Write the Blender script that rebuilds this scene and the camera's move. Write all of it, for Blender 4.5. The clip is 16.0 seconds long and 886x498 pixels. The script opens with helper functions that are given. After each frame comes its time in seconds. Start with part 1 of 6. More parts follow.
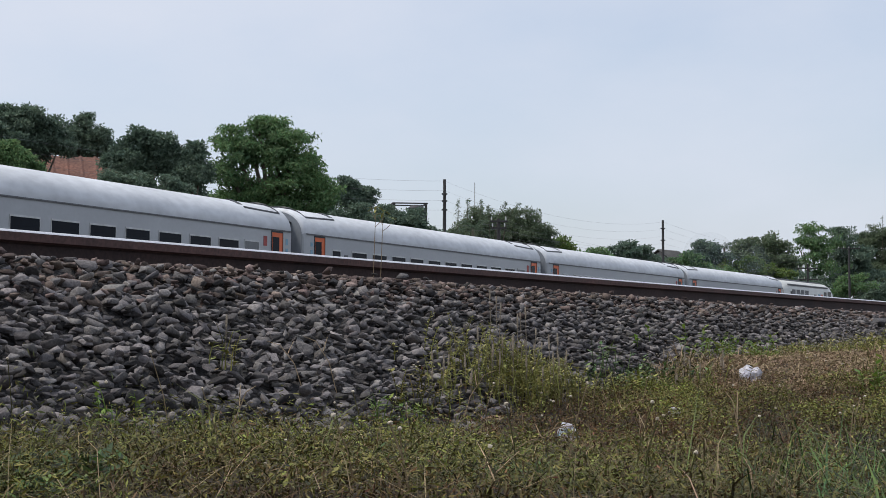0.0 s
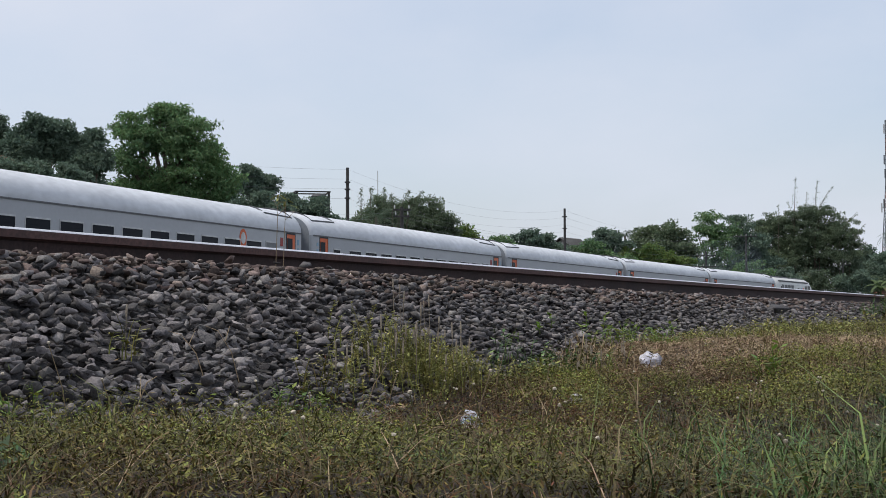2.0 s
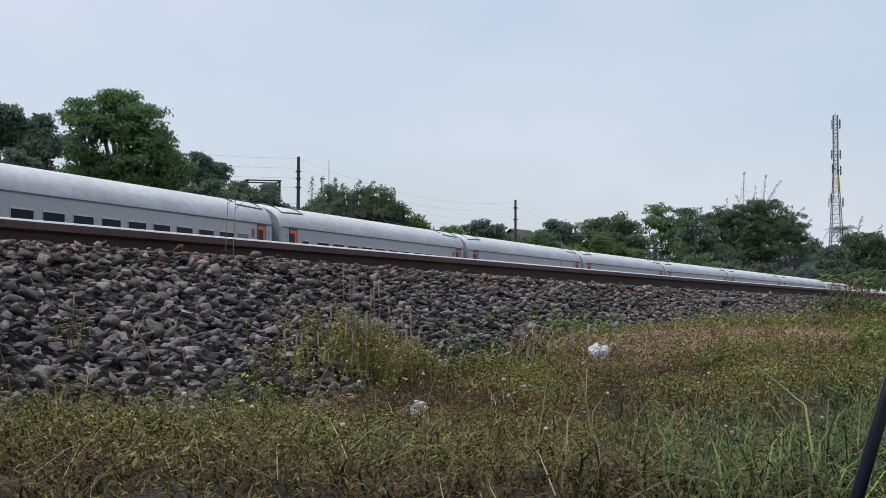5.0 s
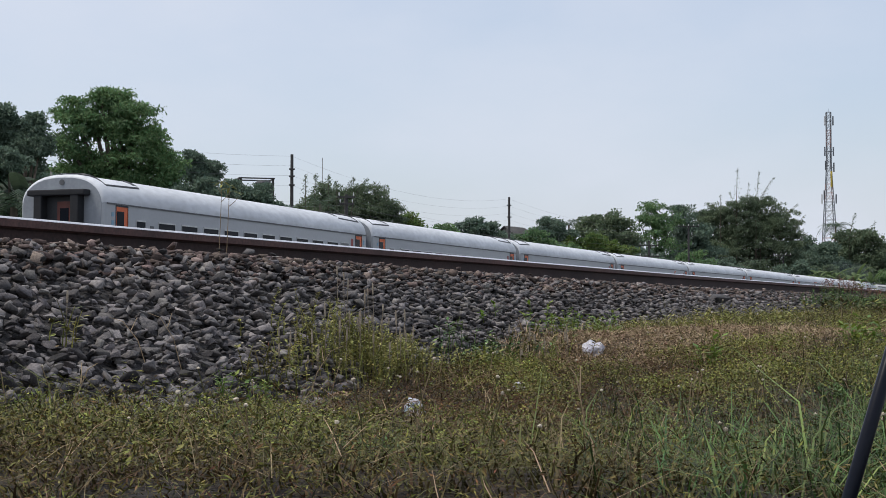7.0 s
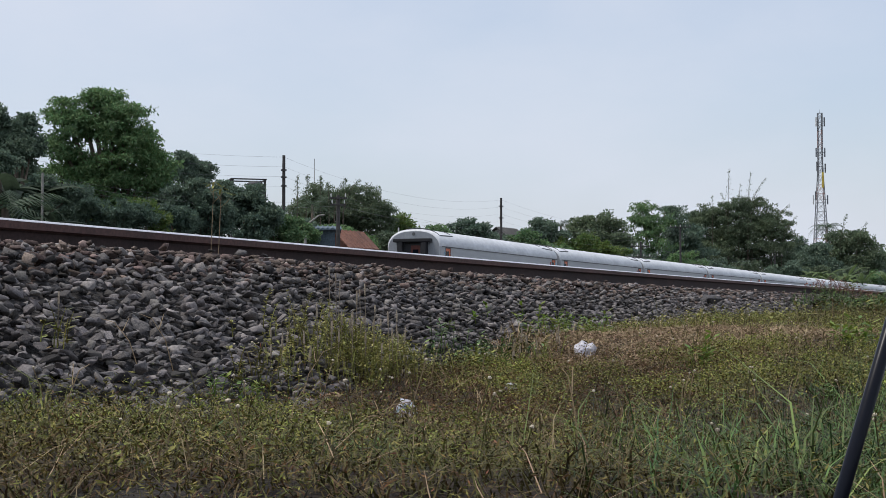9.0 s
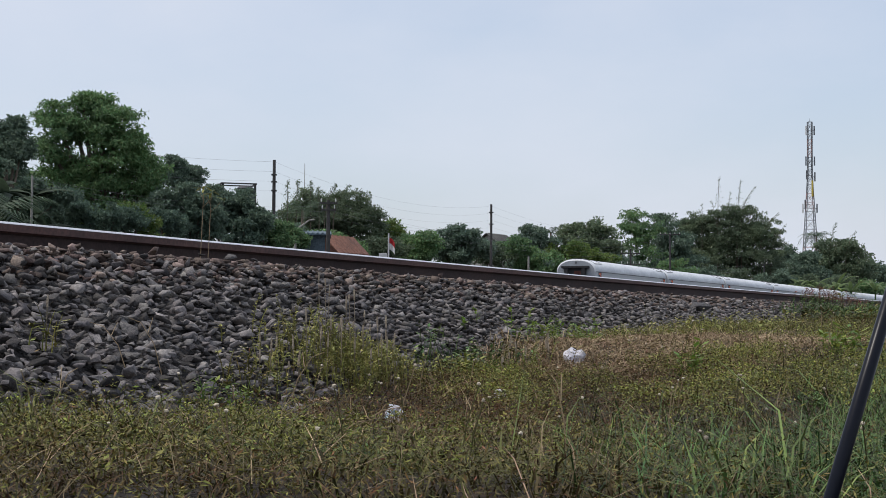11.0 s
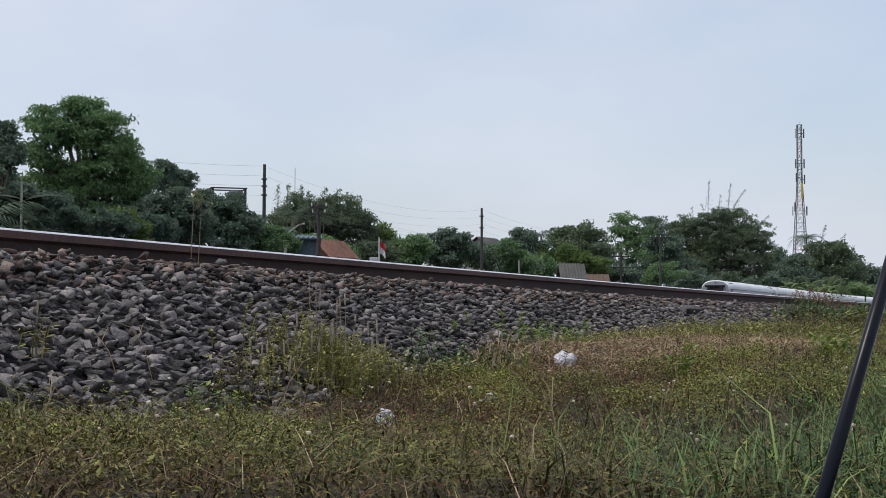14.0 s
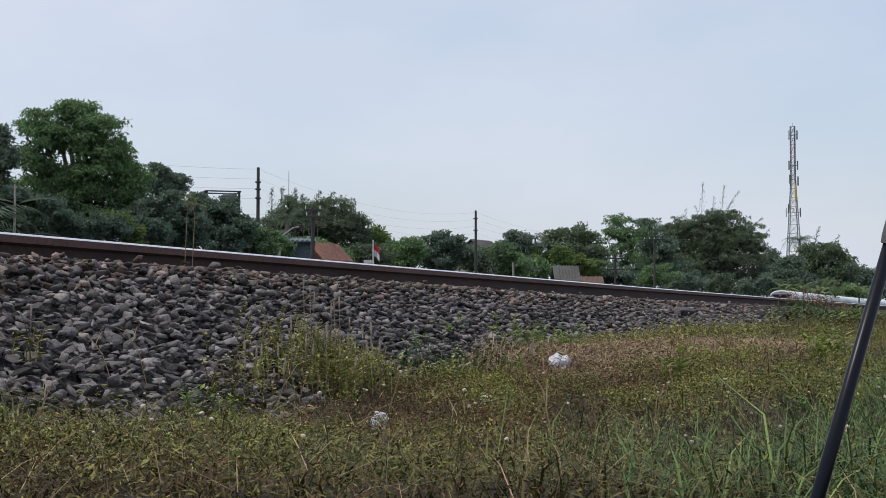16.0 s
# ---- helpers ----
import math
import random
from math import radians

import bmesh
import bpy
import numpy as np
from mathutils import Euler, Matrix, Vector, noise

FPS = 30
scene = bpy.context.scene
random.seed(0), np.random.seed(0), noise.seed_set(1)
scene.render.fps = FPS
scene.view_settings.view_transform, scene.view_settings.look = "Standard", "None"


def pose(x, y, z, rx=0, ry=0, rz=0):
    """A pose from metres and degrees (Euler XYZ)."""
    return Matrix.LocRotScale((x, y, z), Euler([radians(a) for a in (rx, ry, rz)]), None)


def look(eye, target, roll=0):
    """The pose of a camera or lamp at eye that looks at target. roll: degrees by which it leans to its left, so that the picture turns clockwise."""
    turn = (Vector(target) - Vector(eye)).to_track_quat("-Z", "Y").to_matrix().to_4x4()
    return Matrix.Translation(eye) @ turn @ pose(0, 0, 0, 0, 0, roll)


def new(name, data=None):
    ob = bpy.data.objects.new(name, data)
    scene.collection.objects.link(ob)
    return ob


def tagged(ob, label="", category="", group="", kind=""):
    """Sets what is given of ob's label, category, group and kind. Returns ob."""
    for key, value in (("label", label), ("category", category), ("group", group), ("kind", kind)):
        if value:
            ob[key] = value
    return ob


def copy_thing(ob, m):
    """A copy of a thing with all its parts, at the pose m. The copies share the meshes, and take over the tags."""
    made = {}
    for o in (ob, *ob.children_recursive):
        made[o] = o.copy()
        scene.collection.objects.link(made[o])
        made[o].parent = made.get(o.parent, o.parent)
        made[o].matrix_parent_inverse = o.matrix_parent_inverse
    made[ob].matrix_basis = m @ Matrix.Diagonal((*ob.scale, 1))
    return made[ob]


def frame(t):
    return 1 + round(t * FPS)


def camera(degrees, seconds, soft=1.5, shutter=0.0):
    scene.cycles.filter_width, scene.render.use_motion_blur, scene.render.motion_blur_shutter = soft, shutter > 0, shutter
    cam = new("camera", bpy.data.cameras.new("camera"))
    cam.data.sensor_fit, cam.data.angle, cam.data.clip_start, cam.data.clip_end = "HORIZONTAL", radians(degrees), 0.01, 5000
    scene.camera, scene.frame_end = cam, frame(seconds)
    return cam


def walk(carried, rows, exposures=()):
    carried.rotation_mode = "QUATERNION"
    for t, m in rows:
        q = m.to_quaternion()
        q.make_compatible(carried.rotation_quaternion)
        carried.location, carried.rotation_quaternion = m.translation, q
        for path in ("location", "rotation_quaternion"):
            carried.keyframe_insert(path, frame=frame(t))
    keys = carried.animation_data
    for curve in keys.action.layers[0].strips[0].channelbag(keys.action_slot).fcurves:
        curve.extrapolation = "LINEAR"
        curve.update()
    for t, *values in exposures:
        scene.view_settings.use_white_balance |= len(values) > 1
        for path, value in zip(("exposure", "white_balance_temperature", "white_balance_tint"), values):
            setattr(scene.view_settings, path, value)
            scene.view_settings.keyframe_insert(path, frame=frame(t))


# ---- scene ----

# ---------------------------------------------------------------- camera
cam = camera(34.82, 16.0, soft=0.65)
EYE = 0.35
# seconds, yaw to the right, pitch up, lean to the right, in degrees; the eye stands still
AIM = [
    (0.0, -7.538, 3.348, -0.120), (0.5, -6.175, 3.200, 0.073), (1.0, -5.119, 3.070, 0.219),
    (1.5, -4.307, 2.963, 0.304), (2.0, -3.609, 2.874, 0.226), (2.5, -2.920, 2.776, 0.195),
    (3.0, -2.076, 2.692, 0.138), (3.5, -1.820, 2.618, 0.025), (4.0, -1.739, 2.586, -0.068),
    (6.5, -1.429, 2.361, -0.142), (7.0, -1.353, 2.382, -0.056), (7.5, -1.297, 2.371, 0.021),
    (8.0, -1.219, 2.371, 0.028), (8.5, -1.129, 2.371, 0.028), (9.0, -1.029, 2.419, -0.021),
    (11.5, -0.582, 2.713, -0.426), (12.0, -0.517, 2.767, -0.341), (12.5, -0.447, 2.802, -0.242),
    (13.0, -0.375, 2.810, -0.224), (13.5, -0.310, 2.804, -0.215), (14.0, -0.240, 2.815, -0.177),
    (14.5, -0.172, 2.823, -0.146), (15.0, -0.102, 2.834, -0.064), (15.5, -0.035, 2.849, 0.001),
    (16.0, 0.000, 2.919, 0.000),
]


def aim(yaw, pitch, lean):
    return pose(0, 0, EYE, 0, 0, -yaw) @ pose(0, 0, 0, 90 + pitch) @ pose(0, 0, 0, 0, 0, -lean)


# ---------------------------------------------------------------- sky and sun
world = bpy.data.worlds.new("sky")
scene.world = world
world.use_nodes = True
wn, wl = world.node_tree.nodes, world.node_tree.links
wn.clear()
sky = wn.new("ShaderNodeTexSky")
sky.sky_type, sky.sun_disc = "NISHITA", False
SUN_EL, SUN_AZ = radians(64), radians(-100)
sky.sun_elevation, sky.sun_rotation = SUN_EL, SUN_AZ
sky.air_density, sky.dust_density, sky.ozone_density = 1.0, 2.5, 1.2
coord, place_map = wn.new("ShaderNodeTexCoord"), wn.new("ShaderNodeMapping")
place_map.inputs["Scale"].default_value = (1.2, 1.2, 2.6)
place_map.inputs["Location"].default_value = (0.35, 0.1, 0.2)
cloud = wn.new("ShaderNodeTexNoise")
cloud.inputs["Scale"].default_value, cloud.inputs["Detail"].default_value, cloud.inputs["Roughness"].default_value = 1.9, 7, 0.52
ramp = wn.new("ShaderNodeValToRGB")
ramp.color_ramp.elements[0].position, ramp.color_ramp.elements[0].color = 0.36, (0.46, 0.46, 0.46, 1)
ramp.color_ramp.elements[1].position, ramp.color_ramp.elements[1].color = 0.64, (0.90, 0.90, 0.90, 1)
sky_gain = wn.new("ShaderNodeVectorMath")
sky_gain.operation = "SCALE"
sky_gain.inputs["Scale"].default_value = 0.168
veil = wn.new("ShaderNodeMix")
veil.data_type = "RGBA"
veil.inputs["B"].default_value = (0.706, 0.752, 0.862, 1)
back = wn.new("ShaderNodeBackground")
back.inputs["Strength"].default_value = 1.0
out = wn.new("ShaderNodeOutputWorld")
wl.new(coord.outputs["Generated"], place_map.inputs["Vector"])
wl.new(place_map.outputs["Vector"], cloud.inputs["Vector"])
wl.new(cloud.outputs["Fac"], ramp.inputs["Fac"])
wl.new(sky.outputs["Color"], sky_gain.inputs[0])
wl.new(sky_gain.outputs["Vector"], veil.inputs["A"])
wl.new(ramp.outputs["Color"], veil.inputs["Factor"])
wl.new(veil.outputs["Result"], back.inputs["Color"])
wl.new(back.outputs["Background"], out.inputs["Surface"])

sun = new("sun", bpy.data.lights.new("sun", "SUN"))
sun.data.energy, sun.data.angle, sun.data.color = 2.2, radians(7), (1.0, 0.95, 0.88)
sun_way = Vector((math.sin(SUN_AZ) * math.cos(SUN_EL), math.cos(SUN_AZ) * math.cos(SUN_EL), math.sin(SUN_EL)))
sun.matrix_world = look(sun_way * 60, (0, 0, 0))
scene.view_settings.exposure = 0.0


# ---------------------------------------------------------------- materials
def material(name, color, rough=0.7, metal=0.0, second=None, scale=6.0, fine=60.0, bump=0.2, depth=0.01, amount=1.0,
             random_piece=0.0, random_island=0.0, hue=0.0, trans=0.0, stretch=(1, 1, 1), spec=0.5):
    """Two-scale mottled surface: color to second in broad patches, fine grain in value and relief."""
    m = bpy.data.materials.new(name)
    m.use_nodes = True
    n, l = m.node_tree.nodes, m.node_tree.links
    b = n["Principled BSDF"]
    b.inputs["Roughness"].default_value, b.inputs["Metallic"].default_value = rough, metal
    b.inputs["Specular IOR Level"].default_value = spec
    tc, mp = n.new("ShaderNodeTexCoord"), n.new("ShaderNodeMapping")
    mp.inputs["Scale"].default_value = stretch
    l.new(tc.outputs["Object"], mp.inputs["Vector"])
    big, small = n.new("ShaderNodeTexNoise"), n.new("ShaderNodeTexNoise")
    big.inputs["Scale"].default_value, big.inputs["Detail"].default_value = scale, 5
    small.inputs["Scale"].default_value, small.inputs["Detail"].default_value = fine, 6
    l.new(mp.outputs["Vector"], big.inputs["Vector"])
    l.new(mp.outputs["Vector"], small.inputs["Vector"])
    cr = n.new("ShaderNodeValToRGB")
    cr.color_ramp.elements[0].position, cr.color_ramp.elements[1].position = 0.35, 0.68
    second = second or tuple(c * 0.72 for c in color)
    cr.color_ramp.elements[0].color, cr.color_ramp.elements[1].color = (*second, 1), (*color, 1)
    l.new(big.outputs["Fac"], cr.inputs["Fac"])
    grain = n.new("ShaderNodeMapRange")
    grain.inputs["To Min"].default_value, grain.inputs["To Max"].default_value = 1 - 0.35 * amount, 1 + 0.35 * amount
    grain.inputs["From Min"].default_value, grain.inputs["From Max"].default_value = 0.3, 0.7
    l.new(small.outputs["Fac"], grain.inputs["Value"])
    mul = n.new("ShaderNodeVectorMath")
    mul.operation = "SCALE"
    l.new(cr.outputs["Color"], mul.inputs[0])
    l.new(grain.outputs["Result"], mul.inputs["Scale"])
    last = mul.outputs["Vector"]
    if random_piece or random_island:
        pick = n.new("ShaderNodeObjectInfo").outputs["Random"] if random_piece else n.new("ShaderNodeNewGeometry").outputs["Random Per Island"]
        k = random_piece or random_island
        hs, vr = n.new("ShaderNodeHueSaturation"), n.new("ShaderNodeMapRange")
        vr.inputs["To Min"].default_value, vr.inputs["To Max"].default_value = 1 - k, 1 + k
        l.new(pick, vr.inputs["Value"])
        l.new(vr.outputs["Result"], hs.inputs["Value"])
        if hue:
            wob, hr = n.new("ShaderNodeTexWhiteNoise"), n.new("ShaderNodeMapRange")
            wob.noise_dimensions = "1D"
            l.new(pick, wob.inputs["W"])
            hr.inputs["To Min"].default_value, hr.inputs["To Max"].default_value = 0.5 - hue, 0.5 + hue
            l.new(wob.outputs["Value"], hr.inputs["Value"])
            l.new(hr.outputs["Result"], hs.inputs["Hue"])
        l.new(last, hs.inputs["Color"])
        last = hs.outputs["Color"]
    l.new(last, b.inputs["Base Color"])
    if bump:
        bp = n.new("ShaderNodeBump")
        bp.inputs["Strength"].default_value, bp.inputs["Distance"].default_value = bump, depth
        l.new(small.outputs["Fac"], bp.inputs["Height"])
        l.new(bp.outputs["Normal"], b.inputs["Normal"])
    if trans:
        tr, mx = n.new("ShaderNodeBsdfTranslucent"), n.new("ShaderNodeMixShader")
        mx.inputs["Fac"].default_value = trans
        l.new(last, tr.inputs["Color"])
        l.new(b.outputs["BSDF"], mx.inputs[1])
        l.new(tr.outputs["BSDF"], mx.inputs[2])
        l.new(mx.outputs["Shader"], n["Material Output"].inputs["Surface"])
    return m


def leafy(name, color, second, var=0.35, hue=0.03, scale=0.35):
    return material(name, color, 0.6, second=second, scale=scale, fine=5, bump=0, random_island=var, hue=hue, trans=0.38, amount=0.5, spec=0.3)


M_STONE = material("ballast_stone", (0.188, 0.170, 0.160), 0.85, second=(0.080, 0.075, 0.078), scale=9, fine=130, bump=0.5, depth=0.004, random_island=0.75, hue=0.035, spec=0.25)
M_STONE_DARK = material("boulder_stone", (0.075, 0.070, 0.070), 0.8, second=(0.045, 0.042, 0.044), scale=9, fine=90, bump=0.5, depth=0.004)
M_STONE_ONE = material("ballast_stone_single", (0.188, 0.170, 0.160), 0.85, second=(0.080, 0.075, 0.078), scale=9, fine=130, bump=0.5, depth=0.004, random_piece=0.75, hue=0.035, spec=0.25)
M_STONE_RUST = material("ballast_stone_rusty", (0.196, 0.150, 0.128), 0.88, second=(0.092, 0.068, 0.060), scale=9, fine=130, bump=0.5, depth=0.004, random_island=0.5, hue=0.02, spec=0.25)
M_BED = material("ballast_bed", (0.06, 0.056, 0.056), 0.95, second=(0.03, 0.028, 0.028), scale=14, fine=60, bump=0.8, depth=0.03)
M_SOIL = material("soil", (0.034, 0.022, 0.014), 0.95, second=(0.014, 0.010, 0.007), scale=2.2, fine=45, bump=0.7, depth=0.02)
# web rust, darkened further: shade under the head is put into its colour
M_WEB = material("rail_web_rust_shaded", (0.046, 0.025, 0.022), 0.85, second=(0.026, 0.016, 0.015), scale=3, fine=60, bump=0.25, depth=0.002)
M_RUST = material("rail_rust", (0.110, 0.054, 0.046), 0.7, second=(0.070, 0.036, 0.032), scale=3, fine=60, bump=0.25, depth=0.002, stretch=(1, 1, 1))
M_SHINE = material("rail_running_band", (0.95, 0.93, 0.91), 0.36, 1.0, second=(0.84, 0.80, 0.78), scale=5, fine=80, bump=0.05, depth=0.001, amount=0.3)
M_CONC = material("concrete", (0.33, 0.32, 0.30), 0.9, scale=4, fine=70, bump=0.3, depth=0.004)
M_GRASS = material("grass", (0.108, 0.110, 0.030), 0.7, second=(0.070, 0.055, 0.024), scale=2.0, fine=25, bump=0, random_island=0.72, hue=0.045, trans=0.08, amount=0.4, spec=0.25)
M_GRASS_DRY = material("dry_grass", (0.40, 0.31, 0.19), 0.8, second=(0.24, 0.165, 0.105), scale=3, fine=25, bump=0, random_island=0.4, hue=0.02, trans=0.08, amount=0.4, spec=0.2)
M_GRASS_BROWN = material("brown_grass", (0.140, 0.096, 0.048), 0.8, second=(0.072, 0.050, 0.030), scale=3, fine=25, bump=0, random_island=0.6, hue=0.03, trans=0.08, amount=0.4, spec=0.2)
M_GRASS_LUSH = material("lush_grass", (0.120, 0.190, 0.052), 0.65, second=(0.056, 0.092, 0.030), scale=2, fine=25, bump=0, random_island=0.85, hue=0.045, trans=0.08, amount=0.4, spec=0.3)
M_HERB = material("herb_leaves", (0.152, 0.172, 0.030), 0.6, second=(0.105, 0.076, 0.024), scale=2.0, fine=30, bump=0, random_island=0.95, hue=0.045, trans=0.08, amount=0.4, spec=0.3)
M_WITHER = material("withered_leaves", (0.158, 0.096, 0.040), 0.8, second=(0.064, 0.042, 0.024), scale=3, fine=30, bump=0, random_island=0.72, hue=0.045, trans=0.08, amount=0.4, spec=0.2)
M_WEED = material("yellowish_weed", (0.34, 0.335, 0.105), 0.65, second=(0.22, 0.21, 0.07), scale=6, fine=30, bump=0, random_island=0.45, hue=0.03, trans=0.25, amount=0.4, spec=0.25)
M_REDWEED = material("reddish_weed", (0.24, 0.10, 0.075), 0.7, second=(0.12, 0.085, 0.04), scale=4, fine=30, bump=0, random_island=0.4, hue=0.03, trans=0.2, amount=0.3)
M_CREEP = material("creeping_weed", (0.235, 0.255, 0.052), 0.6, second=(0.13, 0.12, 0.032), scale=4, fine=30, bump=0, random_island=0.85, hue=0.04, trans=0.1, amount=0.4, spec=0.3)
M_LIME = material("fresh_leaves", (0.19, 0.26, 0.04), 0.55, second=(0.12, 0.19, 0.03), scale=5, fine=30, bump=0, random_island=0.35, hue=0.03, trans=0.3, amount=0.3)
M_SPIKE = material("seed_spike", (0.30, 0.25, 0.19), 0.9, second=(0.2, 0.16, 0.12), scale=20, fine=200, bump=0.5, depth=0.003, random_island=0.3)
M_PETAL = material("pale_flower", (0.42, 0.37, 0.29), 0.8, second=(0.33, 0.28, 0.21), scale=40, fine=200, bump=0.3, depth=0.002, random_island=0.3)
M_PLASTIC = material("plastic_bag", (0.76, 0.75, 0.78), 0.45, second=(0.52, 0.50, 0.55), scale=14, fine=60, bump=0.3, depth=0.004, trans=0.2, amount=0.2)
M_PRINT = material("bag_print", (0.20, 0.45, 0.62), 0.5, second=(0.55, 0.60, 0.66), scale=40, fine=90, bump=0.1, amount=0.2)
M_SIDE = material("coach_side_paint", (0.43, 0.45, 0.465), 0.42, second=(0.40, 0.415, 0.43), scale=0.6, fine=8, bump=0.0, amount=0.08)
# the side paint again, darkened: shade on the coach end put into the colour
M_END = material("coach_end_paint_shaded", (0.32, 0.345, 0.37), 0.5, second=(0.26, 0.28, 0.305), scale=1.2, fine=10, bump=0.0, amount=0.2)
M_ROOF = material("coach_roof_paint", (0.69, 0.71, 0.73), 0.5, second=(0.56, 0.58, 0.60), scale=0.9, fine=5, bump=0.05, depth=0.004, amount=0.28, stretch=(0.5, 1, 1))
M_TRIM = material("dark_trim", (0.035, 0.038, 0.042), 0.6, scale=2, fine=30, bump=0.1, amount=0.3)
M_GUTTER = material("gutter_grey", (0.13, 0.135, 0.14), 0.55, scale=2, fine=30, bump=0.1, amount=0.3)
M_GLASS = material("coach_window_glass", (0.010, 0.014, 0.022), 0.12, second=(0.008, 0.011, 0.018), scale=1, fine=6, bump=0, amount=0.2, spec=0.06)
M_FROST = material("frosted_glass", (0.17, 0.18, 0.185), 0.4, second=(0.13, 0.14, 0.145), scale=2, fine=12, bump=0, amount=0.2)
M_FRAME = material("aluminium_frame", (0.62, 0.63, 0.63), 0.4, 0.4, scale=4, fine=40, bump=0, amount=0.1)
M_ORANGE = material("orange_door_paint", (0.70, 0.135, 0.03), 0.45, second=(0.60, 0.11, 0.025), scale=2, fine=20, bump=0, amount=0.12)
M_BLUE = material("blue_sticker", (0.24, 0.42, 0.55), 0.5, scale=3, fine=30, bump=0, amount=0.15)
M_REDPL = material("red_plate", (0.42, 0.06, 0.05), 0.5, scale=3, fine=30, bump=0, amount=0.15)
M_INNER = material("vestibule_red", (0.17, 0.045, 0.03), 0.5, scale=3, fine=30, bump=0, amount=0.2)
M_RUBBER = material("bellows_rubber", (0.018, 0.019, 0.022), 0.8, scale=3, fine=40, bump=0.3, depth=0.01, amount=0.4)
M_STEEL = material("bogie_steel", (0.06, 0.055, 0.05), 0.7, 0.3, scale=3, fine=40, bump=0.3, depth=0.004)
M_LOCO = material("loco_paint", (0.62, 0.62, 0.58), 0.4, second=(0.52, 0.52, 0.48), scale=1, fine=12, bump=0, amount=0.12)
M_TEAL = material("loco_teal", (0.08, 0.26, 0.25), 0.5, scale=1, fine=12, bump=0, amount=0.2)
M_BARK = material("bark", (0.15, 0.12, 0.09), 0.9, second=(0.09, 0.075, 0.055), scale=1.5, fine=14, bump=0.6, depth=0.03, stretch=(1, 1, 0.3))
M_LEAF = leafy("mango_leaves", (0.185, 0.300, 0.120), (0.105, 0.180, 0.088))
# dark leaves lightened and blued: distance haze is put into the colour
M_LEAF2 = leafy("hazed_dark_leaves", (0.165, 0.228, 0.155), (0.100, 0.155, 0.115))
M_LEAF3 = leafy("bamboo_leaves", (0.165, 0.215, 0.120), (0.112, 0.152, 0.096), var=0.22, scale=0.2)
M_LEAF4 = leafy("yellow_green_leaves", (0.18, 0.25, 0.07), (0.10, 0.16, 0.05))
M_PALM = leafy("palm_fronds", (0.075, 0.115, 0.065), (0.05, 0.08, 0.05))
M_BANANA = leafy("banana_leaves", (0.15, 0.24, 0.09), (0.09, 0.155, 0.06))
M_POLE = material("weathered_pole", (0.065, 0.062, 0.060), 0.85, second=(0.045, 0.042, 0.04), scale=2, fine=30, bump=0.3, depth=0.01, stretch=(1, 1, 0.2))
M_PALE_POLE = material("concrete_pole", (0.34, 0.33, 0.30), 0.9, scale=1.5, fine=25, bump=0.2, depth=0.01)
M_PORC = material("porcelain", (0.75, 0.75, 0.72), 0.25, scale=4, fine=20, bump=0, amount=0.1)
M_WIRE = material("cable", (0.20, 0.20, 0.21), 0.6, scale=2, fine=10, bump=0, amount=0.1)
M_TILE = material("terracotta_tiles", (0.22, 0.098, 0.066), 0.85, second=(0.13, 0.066, 0.05), scale=0.8, fine=9, bump=0.4, depth=0.03)
M_BROWN = material("brown_tiles", (0.15, 0.085, 0.06), 0.85, second=(0.09, 0.06, 0.045), scale=0.8, fine=9, bump=0.4, depth=0.03)
M_TILE_OLD = material("old_roof_sheet", (0.10, 0.096, 0.09), 0.85, second=(0.06, 0.058, 0.055), scale=0.8, fine=9, bump=0.3, depth=0.02)
M_PLASTER = material("plaster_wall", (0.40, 0.39, 0.36), 0.9, second=(0.28, 0.27, 0.25), scale=0.8, fine=14, bump=0.2, depth=0.01)
M_BLUEWALL = material("blue_grey_wall", (0.10, 0.14, 0.17), 0.8, second=(0.07, 0.10, 0.12), scale=0.6, fine=8, bump=0.2, depth=0.01)
M_GALV = material("galvanised_steel", (0.22, 0.235, 0.25), 0.55, 0.3, scale=0.6, fine=8, bump=0.1, amount=0.2)
M_TRED = material("tower_red", (0.45, 0.24, 0.20), 0.6, scale=0.6, fine=8, bump=0, amount=0.2)
M_YELLOW = material("yellow_sleeve", (0.75, 0.55, 0.08), 0.6, scale=2, fine=8, bump=0, amount=0.2)
M_RED = material("flag_red", (0.55, 0.035, 0.04), 0.8, scale=2, fine=30, bump=0, amount=0.2, trans=0.2)
M_WHITE = material("flag_white", (0.75, 0.75, 0.74), 0.8, scale=2, fine=30, bump=0, amount=0.1, trans=0.2)
M_ROD = material("black_rod_paint", (0.004, 0.006, 0.012), 0.30, second=(0.008, 0.009, 0.014), scale=20, fine=200, bump=0.05, depth=0.0005, amount=0.2, spec=0.15)
M_JOINT = material("grey_joint", (0.09, 0.085, 0.085), 0.6, scale=40, fine=300, bump=0.1, depth=0.0005, amount=0.2)


# ---------------------------------------------------------------- mesh helpers
def mesh_of(name, verts, faces, mat, smooth=False):
    me = bpy.data.meshes.new(name)
    me.from_pydata([tuple(v) for v in verts], [], [tuple(f) for f in faces])
    for m in (mat if isinstance(mat, (list, tuple)) else [mat]):
        me.materials.append(m)
    if smooth:
        me.shade_smooth()
    me.update()
    return me


